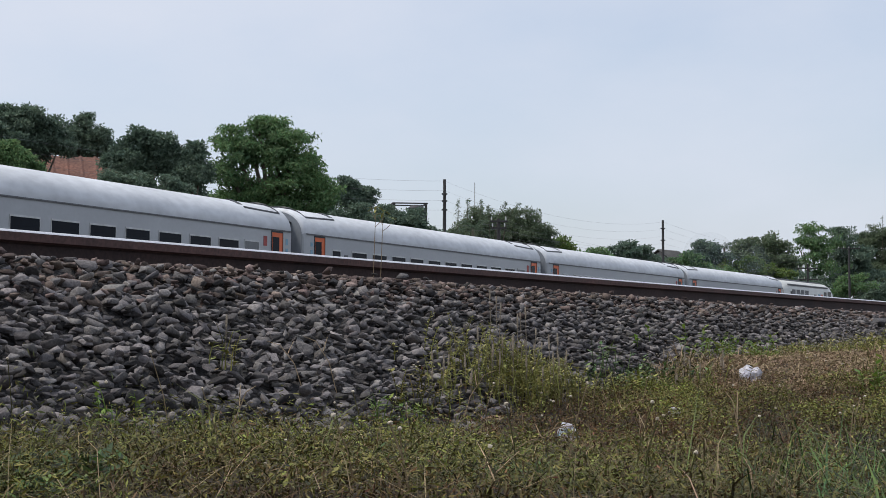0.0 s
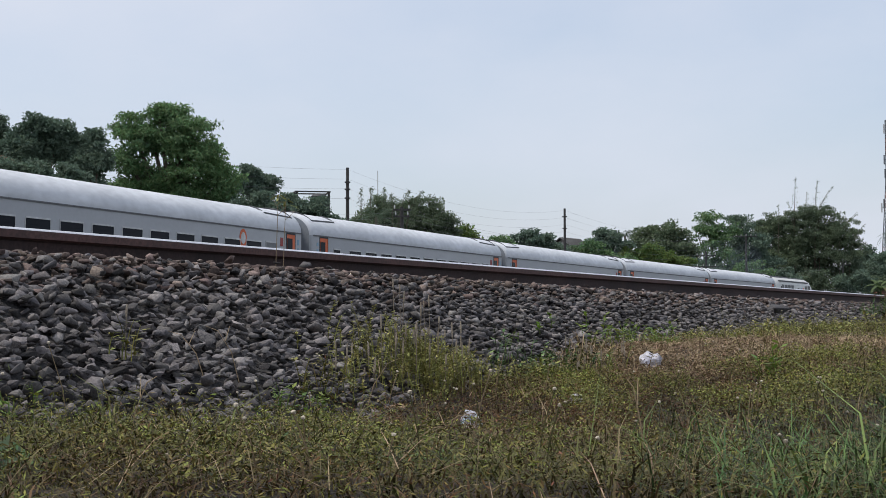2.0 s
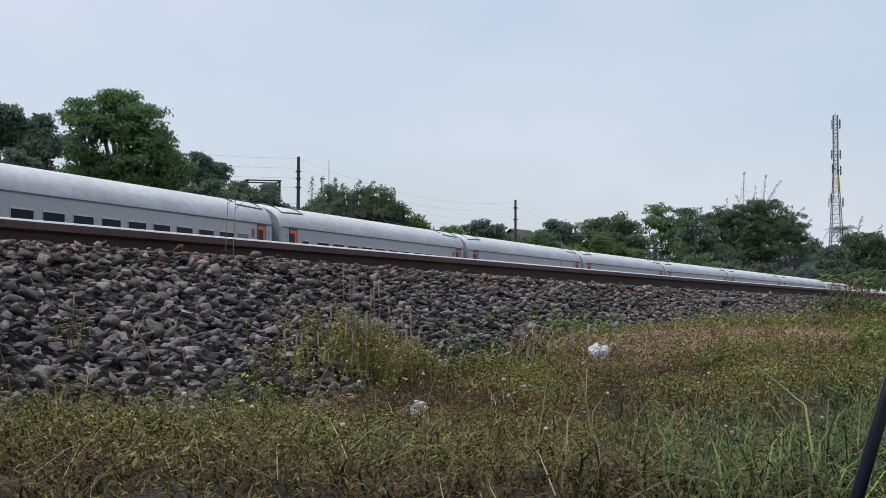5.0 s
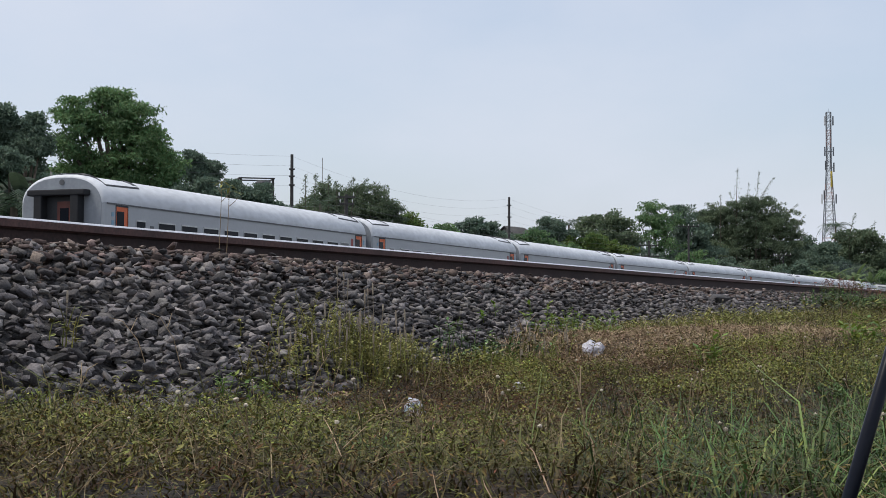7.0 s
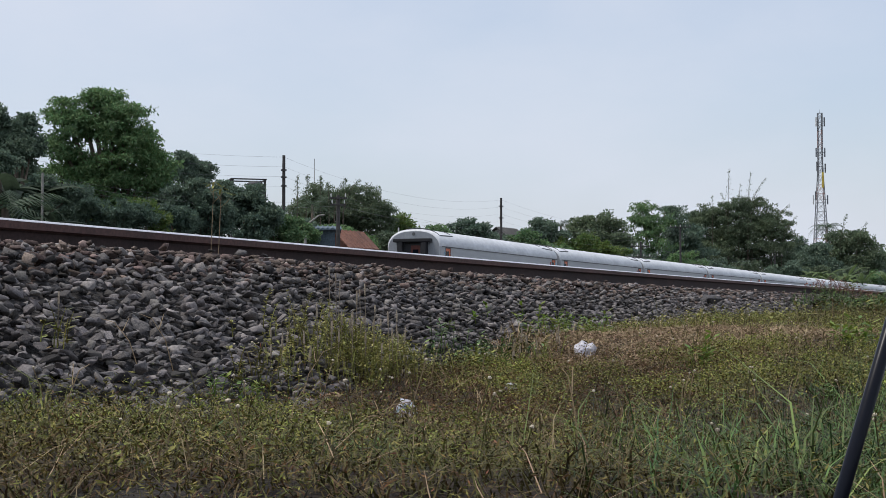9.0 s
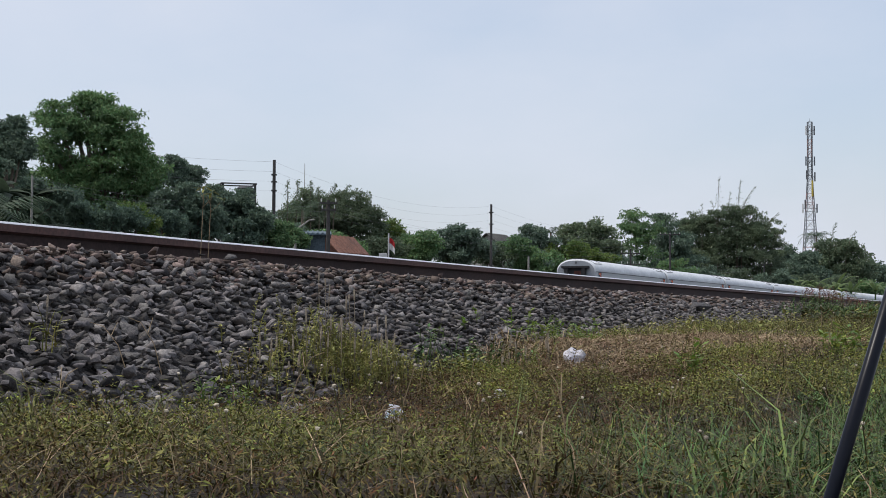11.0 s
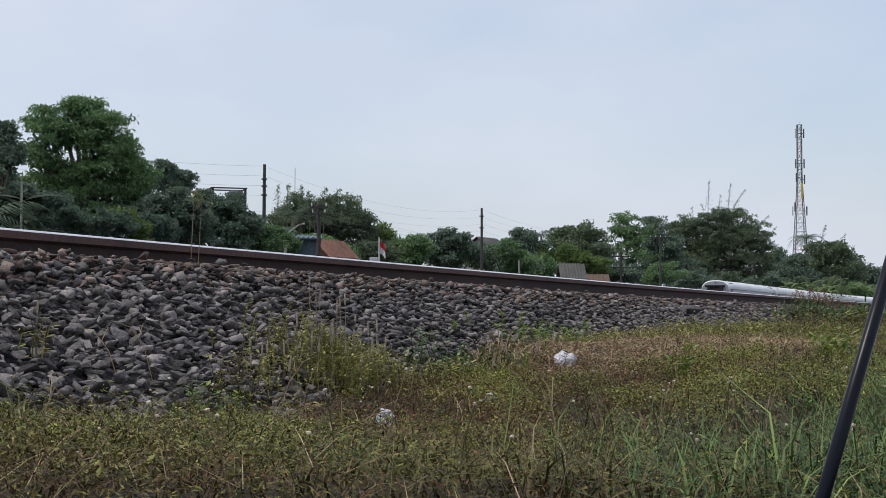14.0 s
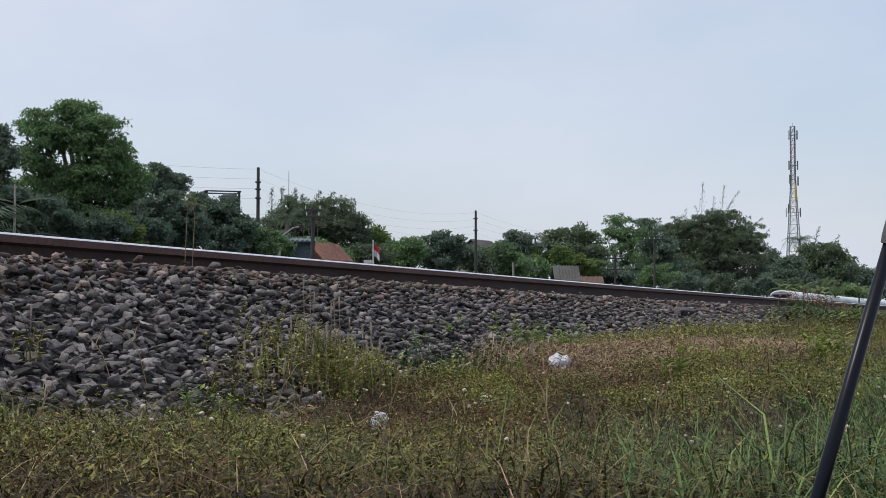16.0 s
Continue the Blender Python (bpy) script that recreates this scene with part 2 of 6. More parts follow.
def fast_mesh(name, verts, faces, mat):
    """A large mesh from arrays: verts (n, 3), faces (m, 3 or 4)."""
    me = bpy.data.meshes.new(name)
    verts, faces = np.asarray(verts, np.float32), np.asarray(faces, np.int32)
    k = faces.shape[1]
    me.vertices.add(len(verts))
    me.vertices.foreach_set("co", verts.ravel())
    me.loops.add(faces.size)
    me.loops.foreach_set("vertex_index", faces.ravel())
    me.polygons.add(len(faces))
    me.polygons.foreach_set("loop_start", np.arange(0, faces.size, k, dtype=np.int32))
    me.update(calc_edges=True)
    me.validate()
    me.materials.append(mat)
    return me


def part(name, bm, mat, parent, label="", m=None, smooth=False):
    """A bmesh as one mesh object under a thing or part."""
    me = bpy.data.meshes.new(name)
    bm.to_mesh(me)
    bm.free()
    for x in (mat if isinstance(mat, (list, tuple)) else [mat]):
        me.materials.append(x)
    if smooth:
        me.shade_smooth()
    ob = new(name, me)
    ob.parent = parent
    if m is not None:
        ob.matrix_basis = m
    if label:
        tagged(ob, label)
    return ob


def empty(name, m, label, category, group="", kind=""):
    e = new(name)
    e.empty_display_size = 0.2
    e.matrix_basis = m
    return tagged(e, label, category, group, kind)


def box(bm, x0, x1, y0, y1, z0, z1, bevel=0.0):
    r = bmesh.ops.create_cube(bm, size=1.0, matrix=Matrix.Translation(((x0 + x1) / 2, (y0 + y1) / 2, (z0 + z1) / 2)) @ Matrix.Diagonal((x1 - x0, y1 - y0, z1 - z0, 1)))
    if bevel:
        es = {e for v in r["verts"] for e in v.link_edges}
        bmesh.ops.bevel(bm, geom=list(es), offset=bevel, segments=2, affect="EDGES", profile=0.6)
    return bm


def boxes(*rows, bevel=0.0):
    bm = bmesh.new()
    for r in rows:
        box(bm, *r, bevel=bevel)
    return bm


def tube(bm, pts, radii, sides=8, cap=True):
    """A tapered tube along points."""
    pts = [Vector(p) for p in pts]
    rings = []
    for i, p in enumerate(pts):
        d = (pts[min(i + 1, len(pts) - 1)] - pts[max(i - 1, 0)]).normalized()
        a = d.cross(Vector((0.13, 0.97, 0.2))).normalized()
        b = d.cross(a)
        rings.append([bm.verts.new(p + radii[i] * (math.cos(t) * a + math.sin(t) * b)) for t in (2 * math.pi * k / sides for k in range(sides))])
    for r, q in zip(rings, rings[1:]):
        for k in range(sides):
            bm.faces.new((r[k], r[(k + 1) % sides], q[(k + 1) % sides], q[k]))
    if cap:
        bm.faces.new(rings[0][::-1])
        bm.faces.new(rings[-1])
    return bm


def bent(x0, y0, turn, bend, s, off=0.0):
    """Point and heading (radians from +y to +x) at s metres along an arc; off to its right."""
    a = turn + bend * s
    x = x0 + (math.cos(turn) - math.cos(a)) / bend
    y = y0 + (math.sin(a) - math.sin(turn)) / bend
    return x + off * math.cos(a), y - off * math.sin(a), a


def near_line(s, off=0.0):
    return bent(-1.65, 6.0, 0.38903, 0.0020204, s, off)


def far_line(s, off=0.0):
    """The middle of the train's track; s = 0 where the last coach ends at 7 s."""
    return bent(-10.986, 41.529, 0.30524, 0.0012074, s, off - 1.48)


def far_drop(s):
    """The train's track falls gently beyond the bend."""
    k = max(0.0, s - 100.0)
    return -0.0085 * k * k / (k + 14.0)


def polar(az, dist):
    return dist * math.sin(radians(az)), dist * math.cos(radians(az))


RAIL_TOP = EYE + 0.36
FAR_TOP = EYE + 0.17

# arc sampled once, to find how far along and beside the near rail a place lies
ARC_S = np.arange(-60, 140, 0.05)
ARC = np.array([near_line(s) for s in ARC_S])


def beside(x, y):
    i = int(np.argmin((ARC[:, 0] - x) ** 2 + (ARC[:, 1] - y) ** 2))
    a = ARC[i, 2]
    return ARC_S[i], (x - ARC[i, 0]) * math.cos(a) - (y - ARC[i, 1]) * math.sin(a)


TOE_S = [-40, -6, -2.5, -1.1, 0.6, 1.3, 3.1, 8.0, 17.0, 24.0, 40.0, 90.0]
TOE_Z = [-0.25, -0.24, -0.25, -0.33, -0.25, -0.22, -0.13, -0.11, 0.02, 0.13, 0.20, 0.2]


def ground_z(x, y):
    """Height of the soil."""
    s, u = beside(x, y)
    r = math.hypot(x, y)
    base = EYE + float(np.interp(s, TOE_S, TOE_Z)) - 0.02
    wob = 0.05 * noise.noise((x * 0.7, y * 0.7, 0.3)) + 0.02 * noise.noise((x * 2.3, y * 2.3, 5.1))
    if u < -1.2:
        k = min(1, (-u - 1.2) / 3)
        return base * (1 - k) + (-0.15) * k + wob
    near = base - 0.02 * max(0.0, u - 1.3)
    drop = max(0.0, min(1.0, (2.1 - r) / 1.6))
    far = max(0.0, min(1.0, (u - 6) / 30))
    return near * (1 - far) + (-0.6) * far + wob - 0.75 * drop * drop * (3 - 2 * drop)


def bed_z(u, s=0.0):
    """Height of the ballast's surface u metres beside the near rail, towards the camera, and s along it."""
    k = min(1.0, max(0.0, (s - 1.0) / 9.0))
    crest = RAIL_TOP - 0.116 - 0.036 * k * (2 - k)
    if u > 0.30:
        return max(crest - (u - 0.30) / 1.95, crest - 2.0)
    if u > -1.40:
        return crest
    return crest - (-1.40 - u) / 1.6


# ---------------------------------------------------------------- ground
def steps(lo, hi, near, grow):
    """Grid lines, fine round zero and wider outwards."""
    out, x, d = [0.0], 0.0, near
    while x < hi:
        x += d
        out.append(x)
        d = d if x < 9 else d * grow
    x, d = 0.0, near
    while x > lo:
        x -= d
        out.insert(0, x)
        d = d if x > -4 else d * grow
    return out


def build_ground():
    gx, gy = steps(-2600, 2600, 0.16, 1.25), steps(-2600, 4000, 0.16, 1.22)
    verts, faces = [], []
    for y in gy:
        for x in gx:
            close = abs(x) < 120 and -60 < y < 130
            verts.append((x, y, ground_z(x, y) if close else (-0.15 if y > abs(x) * 0.2 else -0.6)))
    w = len(gx)
    for j in range(len(gy) - 1):
        for i in range(w - 1):
            a = j * w + i
            faces.append((a, a + 1, a + w + 1, a + w))
    tagged(new("ground", mesh_of("ground", verts, faces, M_SOIL, True)), "dark brown soil under thin weeds beside the railway", "ground", kind="structure")


def swept(name, line, profile, s_list, mat, top=0.0, closed=True, grade=None):
    """A profile of (offset, height) swept along a line."""
    verts, faces, k = [], [], len(profile)
    for s in s_list:
        for u, z in profile:
            x, y, _ = line(s, u)
            verts.append((x, y, z + top + (grade(s) if grade else 0.0)))
    for i in range(len(s_list) - 1):
        for j in range(k if closed else k - 1):
            a, b = i * k + j, i * k + (j + 1) % k
            faces.append((a, b, b + k, a + k))
    if closed:
        faces.append(tuple(range(k))[::-1])
        faces.append(tuple(range((len(s_list) - 1) * k, len(s_list) * k)))
    return mesh_of(name, verts, faces, mat)


# rail section: foot, web, rounded head (offset from the head's near edge, height from the top)
SECTION = [(-0.105, -0.159), (0.035, -0.159), (0.035, -0.149), (-0.020, -0.132), (-0.027, -0.122), (-0.027, -0.052), (-0.020, -0.046),
           (0.000, -0.040), (0.0015, -0.012), (-0.002, -0.0055), (-0.060, -0.0055), (-0.0715, -0.012), (-0.070, -0.040), (-0.050, -0.046), (-0.043, -0.052),
           (-0.043, -0.122), (-0.050, -0.132), (-0.105, -0.149)]
BAND = [(0.0018, -0.0095), (0.0006, -0.0055), (-0.005, -0.0022), (-0.013, 0.0), (-0.057, 0.0), (-0.066, -0.003), (-0.068, -0.0062), (-0.066, -0.012)]


def build_track(name, line, top, s_list, label, sleepers, grade=None):
    t = empty(name, Matrix(), label, "railway track", kind="structure")
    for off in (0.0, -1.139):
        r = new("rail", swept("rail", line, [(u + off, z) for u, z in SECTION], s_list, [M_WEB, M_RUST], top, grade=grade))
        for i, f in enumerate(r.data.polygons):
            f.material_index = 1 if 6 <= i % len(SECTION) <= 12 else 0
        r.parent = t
        b = new("running_band", swept("running_band", line, [(u + off, z) for u, z in BAND], s_list, M_SHINE, top, grade=grade))
        b.parent = r
    bm = bmesh.new()
    bmesh.ops.create_cube(bm, size=1.0, matrix=Matrix.Diagonal((1.78, 0.24, 0.2, 1)))
    for v in bm.verts:
        if v.co.z > 0:
            v.co.y *= 0.75
            v.co.x *= 0.98
    first = part("sleeper", bm, M_CONC, t)
    for i, s in enumerate(sleepers):
        o = first if i == 0 else new("sleeper", first.data)
        o.parent = t
        x, y, a = line(s, -0.57)
        o.matrix_basis = Matrix.Translation((x, y, top - 0.195 - 0.1)) @ Matrix.Rotation(-a, 4, "Z")
    return t


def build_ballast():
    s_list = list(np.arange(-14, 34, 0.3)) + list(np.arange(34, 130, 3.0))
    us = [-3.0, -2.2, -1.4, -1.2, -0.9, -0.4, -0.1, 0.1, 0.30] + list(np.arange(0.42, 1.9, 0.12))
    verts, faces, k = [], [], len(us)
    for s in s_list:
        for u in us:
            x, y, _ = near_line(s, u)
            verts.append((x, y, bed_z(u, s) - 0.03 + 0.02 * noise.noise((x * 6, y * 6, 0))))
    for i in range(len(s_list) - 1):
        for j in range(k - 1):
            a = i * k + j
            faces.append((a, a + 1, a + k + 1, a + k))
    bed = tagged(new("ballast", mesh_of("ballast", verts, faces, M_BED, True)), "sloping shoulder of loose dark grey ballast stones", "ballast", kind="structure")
    # stones: a set of faceted lumps
    rng = np.random.default_rng(5)
    kinds = []
    for n in range(28):
        bm = bmesh.new()
        # blocky broken lumps: points near the skin of a rounded box
        wide, deep, tall = rng.uniform(0.62, 0.78), rng.uniform(0.44, 0.58), rng.uniform(0.24, 0.36)
        for p in rng.uniform(-1, 1, size=(12, 3)):
            q = Vector(p / (np.abs(p) ** 3.2).sum() ** (1 / 3.2)) * rng.uniform(0.78, 1.0)
            bm.verts.new((q.x * wide, q.y * deep, q.z * tall))
        h = bmesh.ops.convex_hull(bm, input=bm.verts)
        bmesh.ops.delete(bm, geom=[g for g in set(h["geom_interior"]) if isinstance(g, bmesh.types.BMVert)], context="VERTS")
        es = [e for e in bm.edges if len(e.link_faces) == 2 and e.calc_face_angle() > 0.5]
        if n < 14:
            bmesh.ops.bevel(bm, geom=es, offset=0.022, segments=1, affect="EDGES")
        bmesh.ops.triangulate(bm, faces=bm.faces)
        bm.verts.index_update()
        kinds.append((np.array([v.co[:] for v in bm.verts]), np.array([[v.index for v in f.verts] for f in bm.faces])))
        bm.free()
    shared = [mesh_of("stone", v, f, M_STONE_ONE) for v, f in kinds]
    lots = {0: ([], [], [0]), 1: ([], [], [0])}
    singles = 0
    s = -13.0
    while s < 60:
        step = 0.11 if s < -4.2 else 0.040 if s < 9 else (0.05 if s < 20 else 0.075 if s < 45 else 0.11)
        rows = np.arange(-0.03, 1.62, step * 0.92)
        for u, lift in [(r, 0.0) for r in rows] + [(r, 0.014) for r in rows if rng.random() < 0.42]:
            ss, uu = s + rng.uniform(-0.5, 0.5) * step, u + rng.uniform(-0.5, 0.5) * step
            x, y, a = near_line(ss, uu)
            crest = uu < 0.34
            z = bed_z(uu, ss) + (rng.normal(0, 0.005) - 0.004 if crest else rng.normal(0, 0.015) + lift)
            if crest and lift:
                continue
            if z < ground_z(x, y) - 0.03:
                continue
            size = step * rng.choice([0.72, 0.92, 1.12, 1.5], p=[0.28, 0.36, 0.26, 0.10]) * rng.uniform(0.85, 1.15)
            if s > 20:
                size *= 0.9
            if crest:
                size = min(size, max(0.052, step * 1.1)) * 0.92
            slope, rock = (0.0, 0.10) if crest else (-0.26, 0.24)
            m = Matrix.Translation((x, y, z)) @ Matrix.Rotation(-a, 4, "Z") @ Euler((rng.normal(0, rock), -slope + rng.normal(0, rock), rng.uniform(0, 6.28))).to_matrix().to_4x4()
            kv, kf = kinds[rng.integers(14) + (0 if s < 0.3 else 14)]
            if -1.9 < ss < -0.1 and 0.75 < uu < 1.25 and singles < 300 and rng.random() < 0.5:
                o = new("stone", shared[rng.integers(14)])
                o.parent = bed
                o.matrix_basis = m @ Matrix.Scale(size, 4)
                singles += 1
                continue
            rusty = uu < 0.26 + 0.40 * rng.random() and rng.random() < 0.85
            V, F, c = lots[1 if rusty else 0]
            w = kv @ np.array(m.to_3x3()).T * size + np.array(m.translation)
            V.append(w)
            F.append(kf + c[0])
            c[0] += len(kv)
        s += step
    for i, nm in ((0, "loose_stones"), (1, "rusty_stones")):
        V, F, _ = lots[i]
        o = new(nm, fast_mesh(nm, np.concatenate(V), np.concatenate(F), (M_STONE, M_STONE_RUST)[i]))
        o.parent = bed
        tagged(o, ("angular grey ballast stones", "rust-stained ballast stones along the rail")[i], kind="stuff")
    # one large boulder-like stone lying on the shoulder
    dark = shared[3].copy()
    dark.materials[0] = M_STONE_DARK
    o = new("large_stone", dark)
    x, y, a = near_line(8.9, 0.62)
    o.matrix_basis = Matrix.Translation((x, y, bed_z(0.62, 8.9) + 0.04)) @ Matrix.Rotation(0.9, 4, "Z") @ Matrix.Scale(0.25, 4)
    tagged(o, "single larger dark stone resting on the ballast slope", "stone")


# ---------------------------------------------------------------- train
HALF, LENGTH = 1.475, 20.2
PROFILE = [(-HALF, 1.0), (-HALF, 2.94)] + [(-1.475 * math.cos(t) ** 0.75, 3.00 + 0.83 * math.sin(t) ** 1.05) for t in np.linspace(0.05, math.pi / 2, 9)]
PROFILE = PROFILE + [(-y, z) for y, z in PROFILE[::-1][1:]]


def hull(x0, x1, prof, squeeze=0.0):
    """A closed body between x0 and x1 with a rounded edge at both ends."""
    bm = bmesh.new()
    rings = []
    for x, k in ((x0, squeeze), (x0 + squeeze * 0.4, squeeze * 0.35), (x0 + squeeze * 1.4, 0), (x1 - squeeze * 1.4, 0), (x1 - squeeze * 0.4, squeeze * 0.35), (x1, squeeze)):
        rings.append([bm.verts.new((x, y * (1 - k / 1.475), z - k * max(0.0, (z - 2.6)) / 1.2)) for y, z in prof])
    for r, q in zip(rings, rings[1:]):
        for j in range(len(prof)):
            bm.faces.new((r[j], r[(j + 1) % len(prof)], q[(j + 1) % len(prof)], q[j]))
    bm.faces.new(rings[0])
    bm.faces.new(rings[-1][::-1])
    bmesh.ops.recalc_face_normals(bm, faces=bm.faces)
    return bm


def smooth_by(ob, deg=35):
    ob.data.shade_smooth()
    ob.data.set_sharp_from_angle(angle=radians(deg))
    return ob


def side_frame(x0, x1, z0, z1, side, w=0.05, d=0.018):
    y = side * HALF
    a, b = sorted((y - side * 0.004, y + side * d))
    return boxes((x0 - 0.4 * w, x1 + 0.4 * w, a, b, z1, z1 + w), (x0 - 0.4 * w, x1 + 0.4 * w, a, b, z0 - w, z0), (x0 - 0.4 * w, x0, a, b, z0, z1), (x1, x1 + 0.4 * w, a, b, z0, z1))


def pane(x0, x1, z0, z1, side, d=0.006):
    y = side * HALF
    a, b = sorted((y - side * 0.01, y + side * d))
    return boxes((x0, x1, a, b, z0, z1))


def bogie(parent, x):
    b = part("bogie", boxes((-1.5, 1.5, -1.0, -0.85, 0.42, 0.62), (-1.5, 1.5, 0.85, 1.0, 0.42, 0.62), (-0.3, 0.3, -1.0, 1.0, 0.45, 0.72), bevel=0.03), M_STEEL, parent, "dark steel bogie", pose(x, 0, 0))
    for wx in (-1.1, 1.1):
        for wy in (-0.57, 0.57):
            bm = bmesh.new()
            bmesh.ops.create_cone(bm, cap_ends=True, segments=20, radius1=0.387, radius2=0.387, depth=0.13, matrix=Matrix.Translation((wx, wy, 0.389)) @ Matrix.Rotation(math.pi / 2, 4, "X"))
            part("wheel", bm, M_STEEL, b)


def coach(rear_open=False, badge=False, name="passenger_coach"):
    """x forward, z from the rail's top; both sides alike."""
    c = empty(name, Matrix(), "", "coach", "coaches of the train")
    h = LENGTH / 2
    smooth_by(part("body", hull(-h, h, [(-HALF, 1.0), (-HALF, 2.96), (HALF, 2.96), (HALF, 1.0)], 0.10), M_SIDE, c, "light grey painted steel side walls"))
    smooth_by(part("roof", hull(-h, h, [(-1.46, 2.962)] + PROFILE[2:-2] + [(1.46, 2.962)], 0.10), M_ROOF, c, "whitish silver curved roof with grey streaks"), 50)
    for e in (-1, 1):
        bm = bmesh.new()
        ring = [(y * 0.93, z - 0.08 * max(0.0, z - 2.6) / 1.2 - (0.03 if z > 2.7 else 0)) for y, z in PROFILE]
        lo, hi = [bm.verts.new((e * (h - 0.05), y, z)) for y, z in ring], [bm.verts.new((e * (h + 0.012), y, z)) for y, z in ring]
        bm.faces.new(lo)
        bm.faces.new(hi[::-1])
        for j in range(len(ring)):
            bm.faces.new((lo[j], lo[(j + 1) % len(ring)], hi[(j + 1) % len(ring)], hi[j]))
        bmesh.ops.recalc_face_normals(bm, faces=bm.faces)
        part("end_wall", bm, M_END, c, "plain light grey end wall")
    for side in (-1, 1):
        y = side * HALF
        part("gutter", boxes((-h + 0.12, h - 0.12, min(y, y + side * 0.03), max(y, y + side * 0.03), 2.915, 2.955)), M_GUTTER, c, "thin dark grey rain gutter")
    part("underframe", boxes((-h + 0.3, h - 0.3, -1.35, 1.35, 0.8, 1.0), (-4, 3.2, -1.2, 1.2, 0.35, 0.8), bevel=0.02), M_STEEL, c)
    bogie(c, -h + 3.0)
    bogie(c, h - 3.0)
    for side in (-1, 1):
        spans = [(-h + 1.75, -h + 2.28, 2.05, 2.48)] + [(-h + 3.06 + 1.445 * k, -h + 4.08 + 1.445 * k, 1.69, 2.485) for k in range(11)]
        spans[-1] = (h - 2.78, h - 2.0, 1.95, 2.50)
        for i, (x0, x1, z0, z1) in enumerate(spans):
            last = i == len(spans) - 1
            w = part("window", pane(x0, x1, z0, z1, side), M_FROST if last else M_GLASS, c, "frosted grey washroom window" if last else "dark tinted coach window")
            part("frame", side_frame(x0, x1, z0, z1, side, 0.045), M_FRAME, w)
        part("vent", pane(-h + 2.56, -h + 2.78, 2.12, 2.38, side, 0.012), M_GUTTER, c)
        for x0 in (-h + 0.62, h - 1.25):
            d = part("door", pane(x0, x0 + 0.63, 1.02, 2.86, side, 0.010), M_ORANGE, c, "orange entrance door with dark pane")
            part("frame", side_frame(x0, x0 + 0.63, 1.02, 2.86, side, 0.05, 0.022), M_TRIM, d)
            part("pane", boxes((x0 + 0.04, x0 + 0.43, min(side * (HALF + 0.008), side * (HALF + 0.016)), max(side * (HALF + 0.008), side * (HALF + 0.016)), 1.30, 2.72), bevel=0.0), M_GLASS, d)
        for x0, z0, z1 in ((-h + 0.36, 2.52, 2.68), (-h + 0.36, 2.26, 2.44), (h - 0.44, 2.48, 2.70), (h - 0.44, 2.20, 2.40)):
            part("sign", pane(x0 + 0.02, x0 + 0.15, z0 + 0.03, z1, side, 0.008), M_BLUE, c, "small blue information sticker")
        part("plate", pane(h - 1.72, h - 1.52, 2.42, 2.72, side, 0.010), M_REDPL, c, "small red destination plate")
        if badge:
            bm = bmesh.new()
            for r, d in ((0.27, 0.008), (0.17, 0.014)):
                bmesh.ops.create_cone(bm, cap_ends=True, segments=24, radius1=r, radius2=r, depth=d * 2, matrix=Matrix.Translation((h - 4.36, side * HALF, 2.56)) @ Matrix.Diagonal((0.9, 1, 1.15, 1)) @ Matrix.Rotation(math.pi / 2, 4, "X"))
            for f in bm.faces:
                f.material_index = 1 if max(abs(v.co.x - (h - 4.36)) for v in f.verts) < 0.165 else 0
            part("badge", bm, [M_ORANGE, M_FRAME], c, "round orange and white badge")
    # tread planks bent over both roof ends, and rubber bellows
    for e in (-1, 1):
        for side in (-1, 1):
            def over(yy, up=0.035):
                return 3.00 + 0.83 * max(0.0, 1 - (yy / 1.475) ** 2.4) ** 0.62 + up
            # a rim strip over the end, a plank along the eaves, a tread board up the roof
            bm = bmesh.new()
            tube(bm, [(e * (h - 0.42), side * yy, over(yy)) for yy in np.linspace(0.02, 1.22, 9)], [0.045] * 9, 4)
            part("roof_strip", bm, M_TRIM, c, "dark strip bent over the roof end")
            bm = bmesh.new()
            tube(bm, [(e * (h - 0.42), side * 1.22, over(1.22)), (e * (h - 1.2), side * 1.20, over(1.20)), (e * (h - 2.35), side * 1.16, over(1.16))], [0.05] * 3, 4)
            part("roof_plank", bm, M_TRIM, c, "dark tread plank along the roof edge")
            bm = bmesh.new()
            lower = [(yy, over(yy, 0.05)) for yy in np.linspace(0.62, 1.18, 5)]
            rows = [[bm.verts.new((e * (h - xx), side * yy, z - dz)) for xx, dz in ((2.22, 0), (2.50, 0), (2.50, 0.04), (2.22, 0.04))] for yy, z in lower]
            for r, q in zip(rows, rows[1:]):
                for j in range(4):
                    bm.faces.new((r[j], r[(j + 1) % 4], q[(j + 1) % 4], q[j]))
            bm.faces.new(rows[0])
            bm.faces.new(rows[-1][::-1])
            bmesh.ops.recalc_face_normals(bm, faces=bm.faces)
            part("tread_board", bm, M_TRIM, c, "dark tread board across the roof shoulder")
        x = e * h
        g = part("gangway", boxes((min(x, x + e * 0.34), max(x, x + e * 0.34), -0.78, -0.50, 1.05, 3.18), (min(x, x + e * 0.34), max(x, x + e * 0.34), 0.50, 0.78, 1.05, 3.18), (min(x, x + e * 0.36), max(x, x + e * 0.36), -1.0, 1.0, 3.16, 3.34), bevel=0.04), M_RUBBER, c, "black rubber gangway bellows")
        part("inner_door", boxes((min(x + e * 0.010, x + e * 0.025), max(x + e * 0.010, x + e * 0.025), -0.50, 0.50, 1.1, 3.18)), M_TRIM, g)
